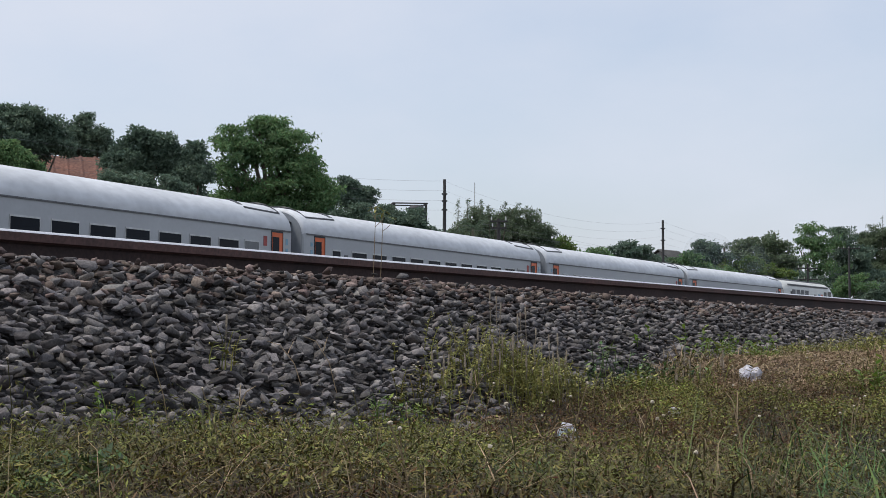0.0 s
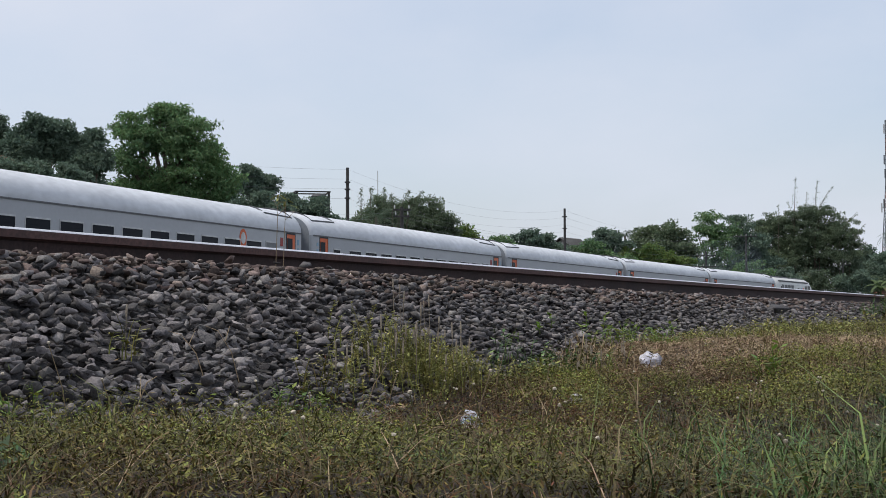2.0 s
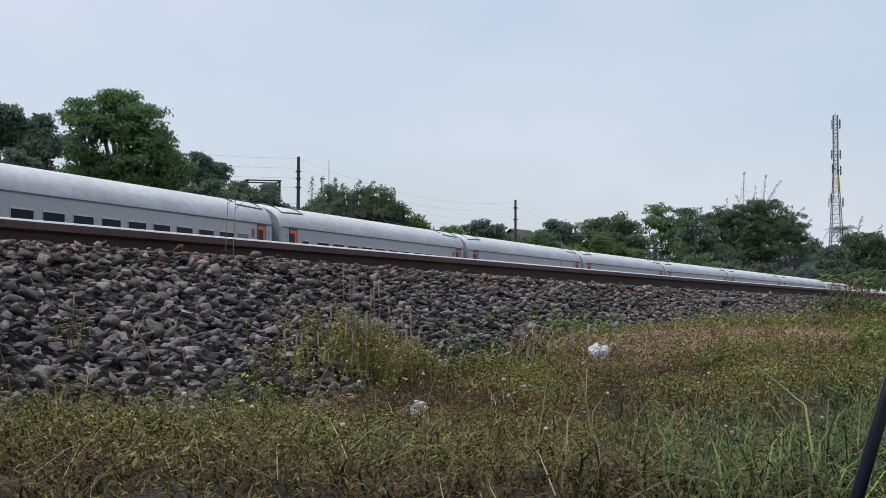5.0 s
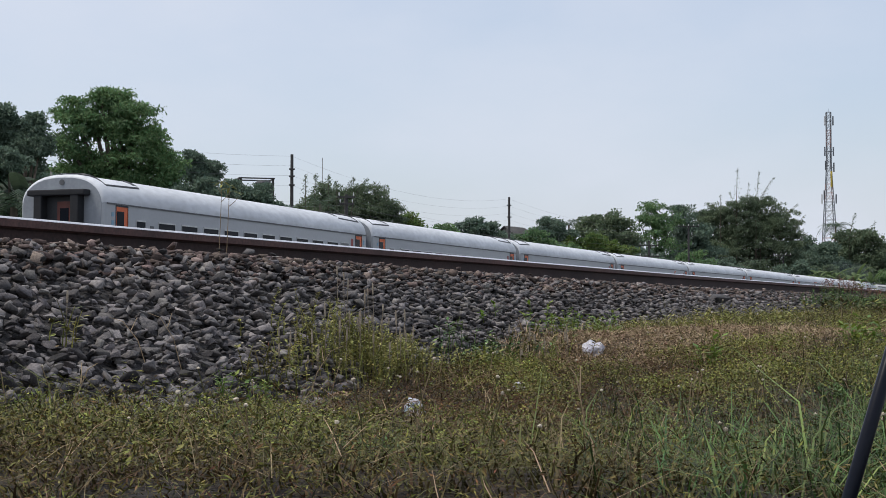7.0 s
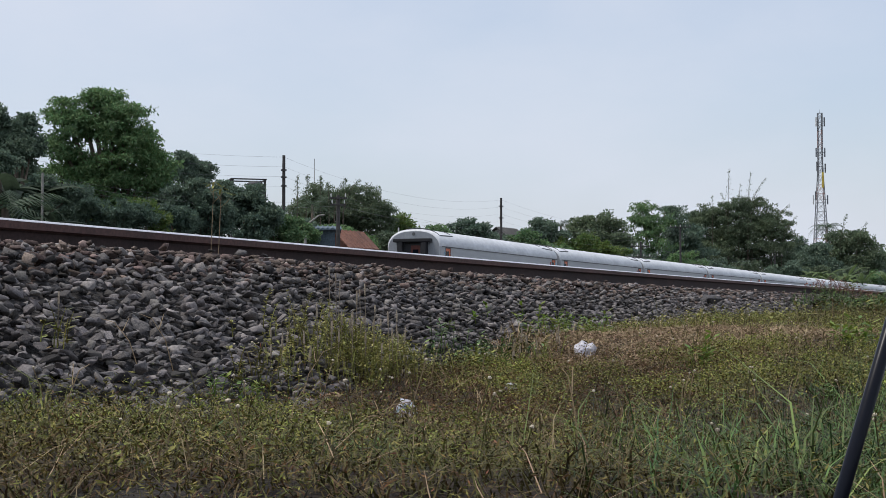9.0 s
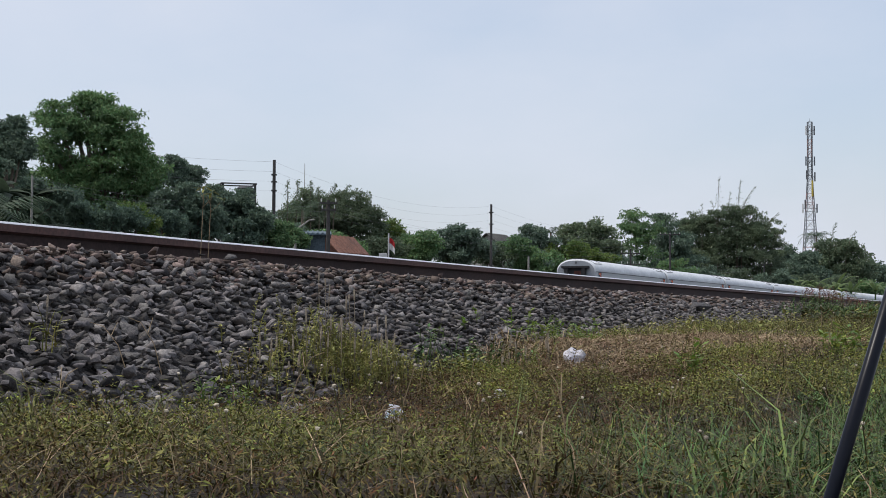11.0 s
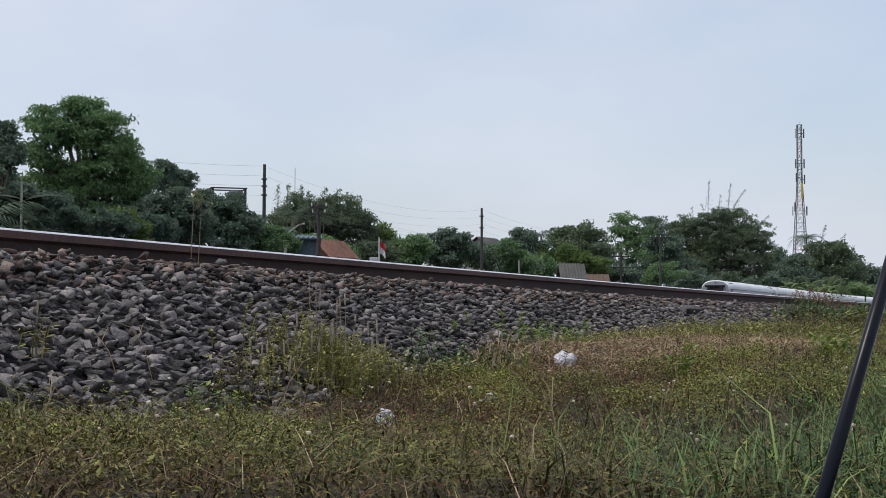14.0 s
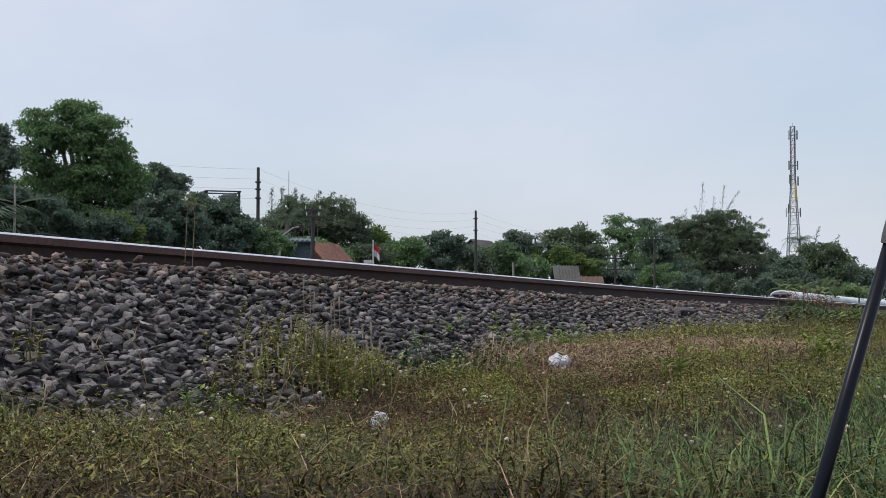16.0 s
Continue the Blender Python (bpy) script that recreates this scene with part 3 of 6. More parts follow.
        part("inner_panel", boxes((min(x + e * 0.025, x + e * 0.035), max(x + e * 0.025, x + e * 0.035), -0.36, 0.14, 1.2, 3.0)), M_INNER if rear_open else M_TRIM, g)
        part("inner_pane", boxes((min(x + e * 0.035, x + e * 0.045), max(x + e * 0.035, x + e * 0.045), -0.26, 0.04, 1.9, 2.8)), M_GLASS, g)
        bm = bmesh.new()
        bmesh.ops.create_cone(bm, cap_ends=True, segments=14, radius1=0.09, radius2=0.08, depth=0.06, matrix=Matrix.Translation((x, 0, 3.58)) @ Matrix.Rotation(math.pi / 2, 4, "Y"))
        part("tail_lamp", bm, M_GUTTER, c)
    return c


def locomotive():
    c = empty("diesel_locomotive", Matrix(), "off-white diesel locomotive with teal stripe, heading the train", "locomotive")
    h = 6.7
    prof = [(-1.37, 1.05), (-1.37, 3.0), (-1.2, 3.35), (-0.8, 3.6), (0, 3.68), (0.8, 3.6), (1.2, 3.35), (1.37, 3.0), (1.37, 1.05)]
    bm = bmesh.new()
    rings = []
    for x, k, top in ((-h, 0.93, 0.90), (-h + 0.5, 1, 0.97), (-h + 1.3, 1, 1), (h - 1.6, 1, 1), (h - 0.9, 1, 0.99), (h - 0.25, 0.97, 0.88), (h, 0.93, 0.66)):
        rings.append([bm.verts.new((x, y * k, 1.05 + (z - 1.05) * top)) for y, z in prof])
    for r, q in zip(rings, rings[1:]):
        for j in range(len(prof)):
            bm.faces.new((r[j], r[(j + 1) % len(prof)], q[(j + 1) % len(prof)], q[j]))
    bm.faces.new(rings[0])
    bm.faces.new(rings[-1][::-1])
    bmesh.ops.recalc_face_normals(bm, faces=bm.faces)
    smooth_by(part("body", bm, M_LOCO, c))
    part("underframe", boxes((-h, h, -1.3, 1.3, 0.75, 1.05), (-2.4, 2.4, -1.25, 1.25, 0.3, 0.75), bevel=0.03), M_STEEL, c)
    bogie(c, -4.0)
    bogie(c, 4.0)
    for side in (-1, 1):
        a, b = sorted((side * 1.36, side * 1.385))
        for x0, x1, z0, z1 in ((h - 2.0, h - 1.05, 1.95, 3.0), (h - 3.1, h - 2.35, 1.1, 2.95), (-h + 1.3, -h + 2.0, 2.05, 2.8), (0.8, 1.4, 2.2, 2.7)):
            part("window", boxes((x0, x1, a, b, z0, z1)), M_GLASS, c)
        part("stripe", boxes((-h + 0.6, h - 0.8, a, b, 1.1, 1.45)), M_TEAL, c)
        for x0, mt in ((2.0, M_BLUE), (2.7, M_ORANGE), (-3.4, M_GUTTER)):
            part("emblem", boxes((x0, x0 + 0.55, a, b, 2.2, 2.75)), mt, c)
    part("roof_hatch", boxes((-h + 1.4, h - 1.9, -0.75, 0.75, 3.58, 3.70), bevel=0.03), M_GUTTER, c, "dark grey roof panels")
    for side in (-1, 1):
        a, b = sorted((side * 1.10, side * 1.32))
        part("roof_edge", boxes((-h + 1.0, h - 1.6, a, b, 3.24, 3.34), bevel=0.02), M_GUTTER, c)
        for k in range(4):
            a, b = sorted((side * 1.36, side * 1.39))
            part("grille", boxes((-5.0 + 1.15 * k, -4.2 + 1.15 * k, a, b, 2.35, 2.95)), M_GUTTER, c)
    part("windscreen", boxes((h - 0.30, h - 0.26, -1.05, 1.05, 2.15, 2.85)), M_GLASS, c)
    part("exhaust", boxes((-0.6, 0.6, -0.3, 0.3, 3.62, 3.80), (-5.2, -3.2, -0.6, 0.6, 3.60, 3.76), (2.2, 3.6, -0.5, 0.5, 3.60, 3.74), bevel=0.03), M_TRIM, c)
    return c


# seconds, metres along the far track of the last coach's end
RUN = [(0.0, -102.1), (1.5, -80.95), (3.5, -52.12), (5.25, -26.4), (7.0, 0.0), (9.0, 30.4), (10.75, 57.6), (12.5, 85.2), (14.5, 116.8), (16.0, 141.0)]


def run(t):
    ts, ss = [r[0] for r in RUN], [r[1] for r in RUN]
    return float(np.interp(t, ts, ss))


def car_pose(mid, half):
    x0, y0, _ = far_line(mid - half)
    x1, y1, _ = far_line(mid + half)
    z0, z1 = far_drop(mid - half), far_drop(mid + half)
    return pose((x0 + x1) / 2, (y0 + y1) / 2, FAR_TOP + (z0 + z1) / 2, 0, -math.degrees(math.atan2(z1 - z0, 2 * half)), math.degrees(math.atan2(y1 - y0, x1 - x0)))


TRAIN = []


def exhaust_smoke():
    """Thin diesel smoke trailing over the train: a loose string of translucent billows."""
    m = bpy.data.materials.new("thin_smoke")
    m.use_nodes = True
    n, l = m.node_tree.nodes, m.node_tree.links
    n["Principled BSDF"].inputs["Base Color"].default_value = (0.26, 0.31, 0.38, 1)
    n["Principled BSDF"].inputs["Roughness"].default_value = 1.0
    clear, mix = n.new("ShaderNodeBsdfTransparent"), n.new("ShaderNodeMixShader")
    mix.inputs["Fac"].default_value = 0.024
    l.new(clear.outputs["BSDF"], mix.inputs[1])
    l.new(n["Principled BSDF"].outputs["BSDF"], mix.inputs[2])
    l.new(mix.outputs["Shader"], n["Material Output"].inputs["Surface"])
    t = empty("exhaust_smoke", Matrix(), "thin bluish diesel smoke drifting over the coaches", "smoke")
    rng = random.Random(9)
    for k in range(4):
        bm = bmesh.new()
        bmesh.ops.create_icosphere(bm, subdivisions=3, radius=1.0)
        r = 0.85 + 0.25 * k
        c = Vector((-1.0 - 3.2 * k, rng.uniform(0.5, 2.0), 4.6 + 0.25 * k + rng.uniform(-0.2, 0.2)))
        for v in bm.verts:
            w = 1 + 0.30 * noise.noise(v.co * 1.3 + Vector((k * 3, 0, 0)))
            v.co = c + Vector((v.co.x * 1.5, v.co.y, v.co.z * 0.9)) * r * w
        part("billow", bm, m, t, smooth=True)
    return t




def build_train():
    plain, tail, marked = coach(), coach(True), coach(False, True)
    plain["label"] = "light grey passenger coach with silver roof and orange doors"
    marked["label"] = "light grey passenger coach with a round orange badge"
    tail["label"] = "last light grey coach with open black gangway at its end"
    cars = [tail] + [copy_thing(plain, Matrix()) for _ in range(2)] + [marked] + [copy_thing(plain, Matrix()) for _ in range(3)] + [plain]
    for i, c in enumerate(cars):
        TRAIN.append((c, i * 20.92 + LENGTH / 2, 7.0))
    TRAIN.append((exhaust_smoke(), 8 * 20.92 + 4.0, 4.2))
    TRAIN.append((locomotive(), 8 * 20.92 + 6.85, 4.2))


# ---------------------------------------------------------------- plants far off
def leaf_cloud(rng, lobes, count, size, droop=0.3, long=2.2, core=0.07):
    """Folded leaves in clumps over the outer part of round lobes (x, y, z, radius, flatness)."""
    lob = np.array(lobes, float)
    wts = lob[:, 3] ** 2
    wts /= wts.sum()
    per = 42
    n = count // per
    pick = rng.choice(len(lob), n, p=wts)
    d = rng.normal(size=(n, 3))
    d /= np.linalg.norm(d, axis=1)[:, None]
    # each lobe carries domed boughs, each bough clusters of leaves that point outwards
    nb = 13
    bd = rng.normal(size=(len(lob), nb, 3)) + np.array([0, 0, 0.25])
    bd /= np.linalg.norm(bd, axis=2)[:, :, None]
    out = rng.uniform(0.55, 1.05, (len(lob), nb))[:, :, None]
    bough = lob[:, None, :3] + bd * out * lob[:, None, 3:4] * np.array([1, 1, 0.85])
    br = lob[:, 3:4] * rng.uniform(0.26, 0.50, (len(lob), nb))
    b = rng.integers(0, nb, n)
    d[:, 2] = np.where(rng.random(n) < 0.72, np.abs(d[:, 2]), d[:, 2])
    rad = br[pick, b] * rng.uniform(0.5, 1.0, n) ** 0.5
    cen = bough[pick, b] + d * rad[:, None] * np.array([1.1, 1.1, 0.62])
    off = rng.normal(size=(n * per, 3)).clip(-1.5, 1.5)
    cl = np.repeat(cen, per, 0) + off * size * np.array([1.0, 1.0, 0.6])
    ax = off * 0.8 + rng.normal(size=(n * per, 3)) * 0.7 + np.array([0, 0, -droop])
    ax /= np.linalg.norm(ax, axis=1)[:, None]
    sd = np.cross(ax, rng.normal(size=(n * per, 3)))
    sd /= np.linalg.norm(sd, axis=1)[:, None]
    nm = np.cross(ax, sd)
    ln = (size * rng.uniform(0.6, 1.3, n * per))[:, None]
    wd = ln / long
    v = np.stack([cl - ax * ln * 0.5, cl + sd * wd * 0.5 + nm * wd * 0.15, cl + ax * ln * 0.5, cl - sd * wd * 0.5 + nm * wd * 0.15], 1).reshape(-1, 3)
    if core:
        # unseen oversized leaves, added inside the lobes to block light and close the crown
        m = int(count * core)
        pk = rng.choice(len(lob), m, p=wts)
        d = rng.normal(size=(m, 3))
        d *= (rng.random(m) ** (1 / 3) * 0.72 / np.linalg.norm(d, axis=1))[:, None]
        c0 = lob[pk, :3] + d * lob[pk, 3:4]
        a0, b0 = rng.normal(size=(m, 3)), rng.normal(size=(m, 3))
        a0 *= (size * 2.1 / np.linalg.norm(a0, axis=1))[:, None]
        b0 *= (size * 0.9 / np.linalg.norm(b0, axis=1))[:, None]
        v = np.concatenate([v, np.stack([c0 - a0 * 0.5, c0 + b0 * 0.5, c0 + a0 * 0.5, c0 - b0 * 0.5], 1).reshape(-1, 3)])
    i = np.arange(len(v) // 4)[:, None] * 4
    f = np.concatenate([i + np.array([[0, 1, 2]]), i + np.array([[0, 2, 3]])], 0)
    return v, f


def tree(az, dist, lobes, leaf, label, count=5000, size=0.3, seed=1, name="tree", spread=0.5, long=2.2, trunk=0.16, droop=0.3, core=0.07):
    """lobes: (metres to the right of the trunk, height, radius)."""
    rng = np.random.default_rng(seed)
    x, y = polar(az, dist)
    t = empty(name, pose(x, y, -0.15, 0, 0, -az), label, "tree" if name == "tree" else name.replace("_", " "))
    L = [(a, rng.uniform(-1, 1) * spread * r, z, r, 0.85) for a, z, r in lobes]
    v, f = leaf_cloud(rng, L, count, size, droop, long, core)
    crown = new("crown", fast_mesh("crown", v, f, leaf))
    crown.parent = t
    bm = bmesh.new()
    top = max(z for _, z, _ in lobes)
    mx = sum(a for a, _, _ in lobes) / len(lobes)
    fork = top * 0.35
    tube(bm, [(0, 0, 0), (mx * 0.15, 0, fork * 0.5), (mx * 0.3, 0, fork)], [trunk * 1.3, trunk, trunk * 0.85], 8)
    for a, b, z, r, _ in L:
        tube(bm, [(mx * 0.3, 0, fork * 0.9), (mx * 0.3 + (a - mx * 0.3) * 0.5, b * 0.4, fork + (z - fork) * 0.6), (a, b, z), (a + rng.uniform(-0.4, 0.4) * r, b, z + 0.6 * r)], [trunk * 0.5, trunk * 0.35, trunk * 0.2, 0.02], 6)
    part("trunk", bm, M_BARK, t, smooth=True)
    return t


def bamboo_culm(az, dist, height, lean, label, seed, plume, count, leaf):
    """A slender culm whose top arches over, with leaves hanging along its last metres."""
    rng = np.random.default_rng(seed)
    x, y = polar(az, dist)
    t = empty("bamboo_culm", pose(x - lean * 0.8 * math.cos(radians(az)), y + lean * 0.8 * math.sin(radians(az)), -0.15, 0, 0, -az), label, "bamboo", "bamboo culms")

    def at(k):
        """k metres below the top, measured along the culm."""
        q = max(0.0, 1 - k / plume)
        return np.array([lean * q ** 1.6, 0.0, height + 0.15 - k * (1 - 0.25 * min(1.0, abs(lean) / plume) * q) - 0.18 * abs(lean) * q ** 3])
    bm = bmesh.new()
    ks = [0, 0.15 * plume, 0.35 * plume, 0.6 * plume, plume, height * 0.75]
    pts = [at(k) for k in ks[:-1]] + [np.array([0, 0, 0.0])]
    tube(bm, pts, [0.012, 0.018, 0.025, 0.03, 0.04, 0.05], 5)
    part("culm", bm, M_BARK, t)
    k = plume * rng.random(count) ** 1.15
    base = np.array([at(a) for a in k])
    spread = 0.05 + 0.13 * k / plume * plume ** 0.5
    base[:, 0] += rng.normal(0, 1, count) * spread
    base[:, 1] += rng.normal(0, 1, count) * spread
    base[:, 2] -= np.abs(rng.normal(0, 0.12, count))
    ax = rng.normal(size=(count, 3)) * 0.6 + np.array([0.25 * np.sign(lean), 0, -0.5])
    ax /= np.linalg.norm(ax, axis=1)[:, None]
    sd = np.cross(ax, rng.normal(size=(count, 3)))
    sd /= np.linalg.norm(sd, axis=1)[:, None]
    ln = (leaf * rng.uniform(0.6, 1.3, count))[:, None]
    v = np.stack([base, base + ax * ln * 0.5 + sd * ln * 0.14, base + ax * ln, base + ax * ln * 0.5 - sd * ln * 0.14], 1).reshape(-1, 3)
    leaves = new("leaves", fast_mesh("leaves", v, np.arange(count * 4).reshape(-1, 4), M_LEAF3))
    leaves.parent = t
    return t


def frond(bm, base, heading, length, rise, sag, width, leaflets=16):
    """A feathered palm leaf."""
    h = Vector((math.cos(heading), math.sin(heading), 0))
    sidev = Vector((-math.sin(heading), math.cos(heading), 0))
    pts = []
    for i in range(leaflets + 1):
        k = i / leaflets
        pts.append(Vector(base) + h * length * k * (1 - 0.15 * k) + Vector((0, 0, rise * k - sag * k * k)))
    for i in range(1, leaflets + 1):
        p, q = pts[i - 1], pts[i]
        w = width * math.sin(math.pi * (0.12 + 0.85 * i / leaflets)) + 0.03
        for sg in (-1, 1):
            tip = q + sidev * sg * w * 0.8 + h * w * 0.55 + Vector((0, 0, -w * 0.45))
            a = bm.verts.new(p)
            b = bm.verts.new(p * 0.45 + q * 0.55)
            bm.faces.new((a, b, bm.verts.new(tip)))


def palm(az, dist, height, reach, label, seed=1, fronds=15):
    rng = random.Random(seed)
    x, y = polar(az, dist)
    t = empty("palm", pose(x, y, -0.15, 0, 0, -az), label, "palm tree")
    bm = bmesh.new()
    tube(bm, [(0, 0, 0), (0.15, 0, height * 0.5), (0.1, 0, height)], [0.2, 0.14, 0.12], 8)
    part("trunk", bm, M_BARK, t, smooth=True)
    for i in range(fronds):
        bm = bmesh.new()
        frond(bm, (0.1, 0, height), i * 2.399, reach * rng.uniform(0.8, 1.1), reach * rng.uniform(0.1, 0.95), reach * rng.uniform(0.5, 1.2), reach * 0.22)
        part("frond", bm, M_PALM, t)
    return t


def banana(az, dist, height, label, seed=1, leaves=8, mat=None):
    rng = random.Random(seed)
    x, y = polar(az, dist)
    t = empty("banana_plant", pose(x, y, -0.15, 0, 0, -az), label, "banana plant")
    bm = bmesh.new()
    tube(bm, [(0, 0, 0), (0.03, 0, height * 0.6), (0, 0, height * 0.68)], [0.13, 0.10, 0.07], 8)
    part("stem", bm, M_BANANA, t)
    for i in range(leaves):
        bm = bmesh.new()
        a = i * 2.4 + rng.uniform(-0.3, 0.3)
        ln, w = height * rng.uniform(0.30, 0.48), height * 0.046
        hd, sd = Vector((math.cos(a), math.sin(a), 0)), Vector((-math.sin(a), math.cos(a), 0))
        rise, sag, prev = height * rng.uniform(0.34, 0.6), height * rng.uniform(0.25, 0.52), None
        for k in range(9):
            q = k / 8
            p = Vector((0, 0, height * 0.62)) + hd * ln * q + Vector((0, 0, rise * q - sag * q * q))
            ww = w * math.sin(math.pi * (0.08 + 0.88 * q)) * (1 if rng.random() > 0.2 else 0.7)
            row = [bm.verts.new(p + sd * ww + Vector((0, 0, -ww * 0.35))), bm.verts.new(p), bm.verts.new(p - sd * ww + Vector((0, 0, -ww * 0.35)))]
            if prev:
                bm.faces.new((prev[0], prev[1], row[1], row[0]))
                bm.faces.new((prev[1], prev[2], row[2], row[1]))
            prev = row
        part("leaf", bm, mat or M_BANANA, t)
    return t


def build_trees():
    tree(-14.45, 60, [(-1.45, 7.79, 0.98), (-0.22, 8.79, 0.84), (0.86, 8.41, 0.84), (-1.74, 8.55, 0.6), (0.57, 7.09, 1.12), (1.63, 6.93, 0.7), (-1.01, 6.32, 0.98), (1.47, 5.86, 0.88), (-0.33, 5.23, 1.16), (2.18, 5.69, 0.56), (-0.89, 8.25, 0.79), (0.23, 7.9, 0.93), (-1.78, 6.97, 0.79), (-0.67, 4.65, 0.84), (0.91, 4.6, 0.84), (-1.78, 5.69, 0.79), (1.93, 4.88, 0.65), (0.23, 5.93, 1.02), (1.95, 6.25, 0.72), (2.35, 5.2, 0.66), (1.45, 7.55, 0.55), (-0.6, 9.05, 0.55), (0.3, 9.0, 0.5)], M_LEAF, "large bright green mango tree with drooping leaf clusters", 48000, 0.175, 1, long=2.9, trunk=0.3, droop=0.45, core=0.05)
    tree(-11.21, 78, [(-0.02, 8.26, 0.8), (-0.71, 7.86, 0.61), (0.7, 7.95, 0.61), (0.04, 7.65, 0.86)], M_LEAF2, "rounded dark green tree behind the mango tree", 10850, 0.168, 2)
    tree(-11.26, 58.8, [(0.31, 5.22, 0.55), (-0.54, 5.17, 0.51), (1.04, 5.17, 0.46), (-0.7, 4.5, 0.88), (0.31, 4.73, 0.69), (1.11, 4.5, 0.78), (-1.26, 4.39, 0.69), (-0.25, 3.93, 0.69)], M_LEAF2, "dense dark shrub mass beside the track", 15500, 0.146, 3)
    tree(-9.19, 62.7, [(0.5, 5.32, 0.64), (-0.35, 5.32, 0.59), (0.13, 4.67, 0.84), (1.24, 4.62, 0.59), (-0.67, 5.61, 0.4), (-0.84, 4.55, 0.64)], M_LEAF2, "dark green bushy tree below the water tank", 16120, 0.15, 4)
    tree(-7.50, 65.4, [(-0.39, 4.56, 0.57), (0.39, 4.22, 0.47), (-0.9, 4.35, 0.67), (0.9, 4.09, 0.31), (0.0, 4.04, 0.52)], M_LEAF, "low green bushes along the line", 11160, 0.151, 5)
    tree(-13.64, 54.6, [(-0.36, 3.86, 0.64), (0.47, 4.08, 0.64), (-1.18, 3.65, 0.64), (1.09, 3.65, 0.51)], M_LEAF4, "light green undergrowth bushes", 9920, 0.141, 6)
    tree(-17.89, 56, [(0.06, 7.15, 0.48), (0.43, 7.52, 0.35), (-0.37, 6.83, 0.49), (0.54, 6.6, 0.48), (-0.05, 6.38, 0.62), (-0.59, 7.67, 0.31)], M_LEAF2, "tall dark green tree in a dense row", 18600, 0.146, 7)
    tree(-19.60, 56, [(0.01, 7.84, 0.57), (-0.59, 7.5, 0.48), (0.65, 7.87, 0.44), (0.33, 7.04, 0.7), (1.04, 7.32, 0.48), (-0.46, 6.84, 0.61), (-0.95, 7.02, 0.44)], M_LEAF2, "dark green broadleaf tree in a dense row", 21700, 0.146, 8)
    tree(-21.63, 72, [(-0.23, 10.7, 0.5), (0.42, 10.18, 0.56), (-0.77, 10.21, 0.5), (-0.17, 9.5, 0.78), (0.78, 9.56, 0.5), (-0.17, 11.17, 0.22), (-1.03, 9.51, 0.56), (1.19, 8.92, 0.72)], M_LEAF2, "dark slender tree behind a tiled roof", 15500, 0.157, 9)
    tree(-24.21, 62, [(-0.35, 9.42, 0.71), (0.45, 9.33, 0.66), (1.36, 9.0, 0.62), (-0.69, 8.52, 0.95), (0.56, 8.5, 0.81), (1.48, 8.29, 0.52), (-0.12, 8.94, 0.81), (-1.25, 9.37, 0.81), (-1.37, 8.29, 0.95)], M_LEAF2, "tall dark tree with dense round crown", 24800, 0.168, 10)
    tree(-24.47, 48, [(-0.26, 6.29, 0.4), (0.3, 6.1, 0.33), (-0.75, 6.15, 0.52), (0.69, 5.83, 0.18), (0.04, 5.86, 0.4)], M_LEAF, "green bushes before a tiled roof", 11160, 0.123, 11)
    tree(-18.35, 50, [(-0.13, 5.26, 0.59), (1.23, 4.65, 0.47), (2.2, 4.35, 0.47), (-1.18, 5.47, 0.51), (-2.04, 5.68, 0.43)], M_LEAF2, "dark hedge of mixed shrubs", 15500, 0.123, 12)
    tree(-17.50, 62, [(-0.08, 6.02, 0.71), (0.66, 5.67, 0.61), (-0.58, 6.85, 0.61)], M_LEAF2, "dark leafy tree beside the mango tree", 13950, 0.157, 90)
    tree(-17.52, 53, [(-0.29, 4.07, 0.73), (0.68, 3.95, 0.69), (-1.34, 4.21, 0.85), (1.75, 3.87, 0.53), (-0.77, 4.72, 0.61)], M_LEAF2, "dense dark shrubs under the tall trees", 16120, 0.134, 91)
    tree(-5.00, 115, [(-3.43, 8.59, 1.19), (-1.62, 8.77, 1.37), (0.57, 8.91, 1.74), (2.4, 8.68, 1.19), (1.67, 9.69, 1.01), (-0.7, 7.31, 1.65), (3.18, 8.13, 0.73), (-2.3, 9.6, 0.92), (1.58, 7.08, 1.65), (-3.89, 7.31, 1.01), (-0.25, 8.22, 1.65), (-2.07, 7.85, 1.56), (1.49, 8.13, 1.65), (3.41, 7.08, 0.92), (-0.7, 9.3, 1.15), (0.3, 9.55, 0.95), (-1.6, 9.0, 1.1), (-3.1, 8.0, 1.3), (2.6, 8.0, 1.3), (0.5, 6.3, 1.6), (-2.6, 6.3, 1.5)], M_LEAF3, "broad dull green bamboo clump", 44000, 0.22, 13, long=3.0)
    bamboo_culm(-6.93, 112, 10.9, 0.0, "feathery bamboo culm rising over the clump", 693, 3.0, 260, 0.2)
    bamboo_culm(-6.53, 112, 11.0, 0.1, "feathery bamboo culm rising over the clump", 653, 3.0, 260, 0.2)
    bamboo_culm(-6.0, 112, 10.9, 0.0, "feathery bamboo culm rising over the clump", 600, 3.0, 260, 0.2)
    bamboo_culm(-5.69, 112, 10.5, -0.1, "feathery bamboo culm rising over the clump", 569, 3.0, 260, 0.2)
    bamboo_culm(-5.07, 112, 10.9, 0.9, "feathery bamboo culm rising over the clump", 507, 3.0, 260, 0.2)
    bamboo_culm(-4.55, 112, 10.9, 1.3, "feathery bamboo culm rising over the clump", 455, 3.0, 260, 0.2)
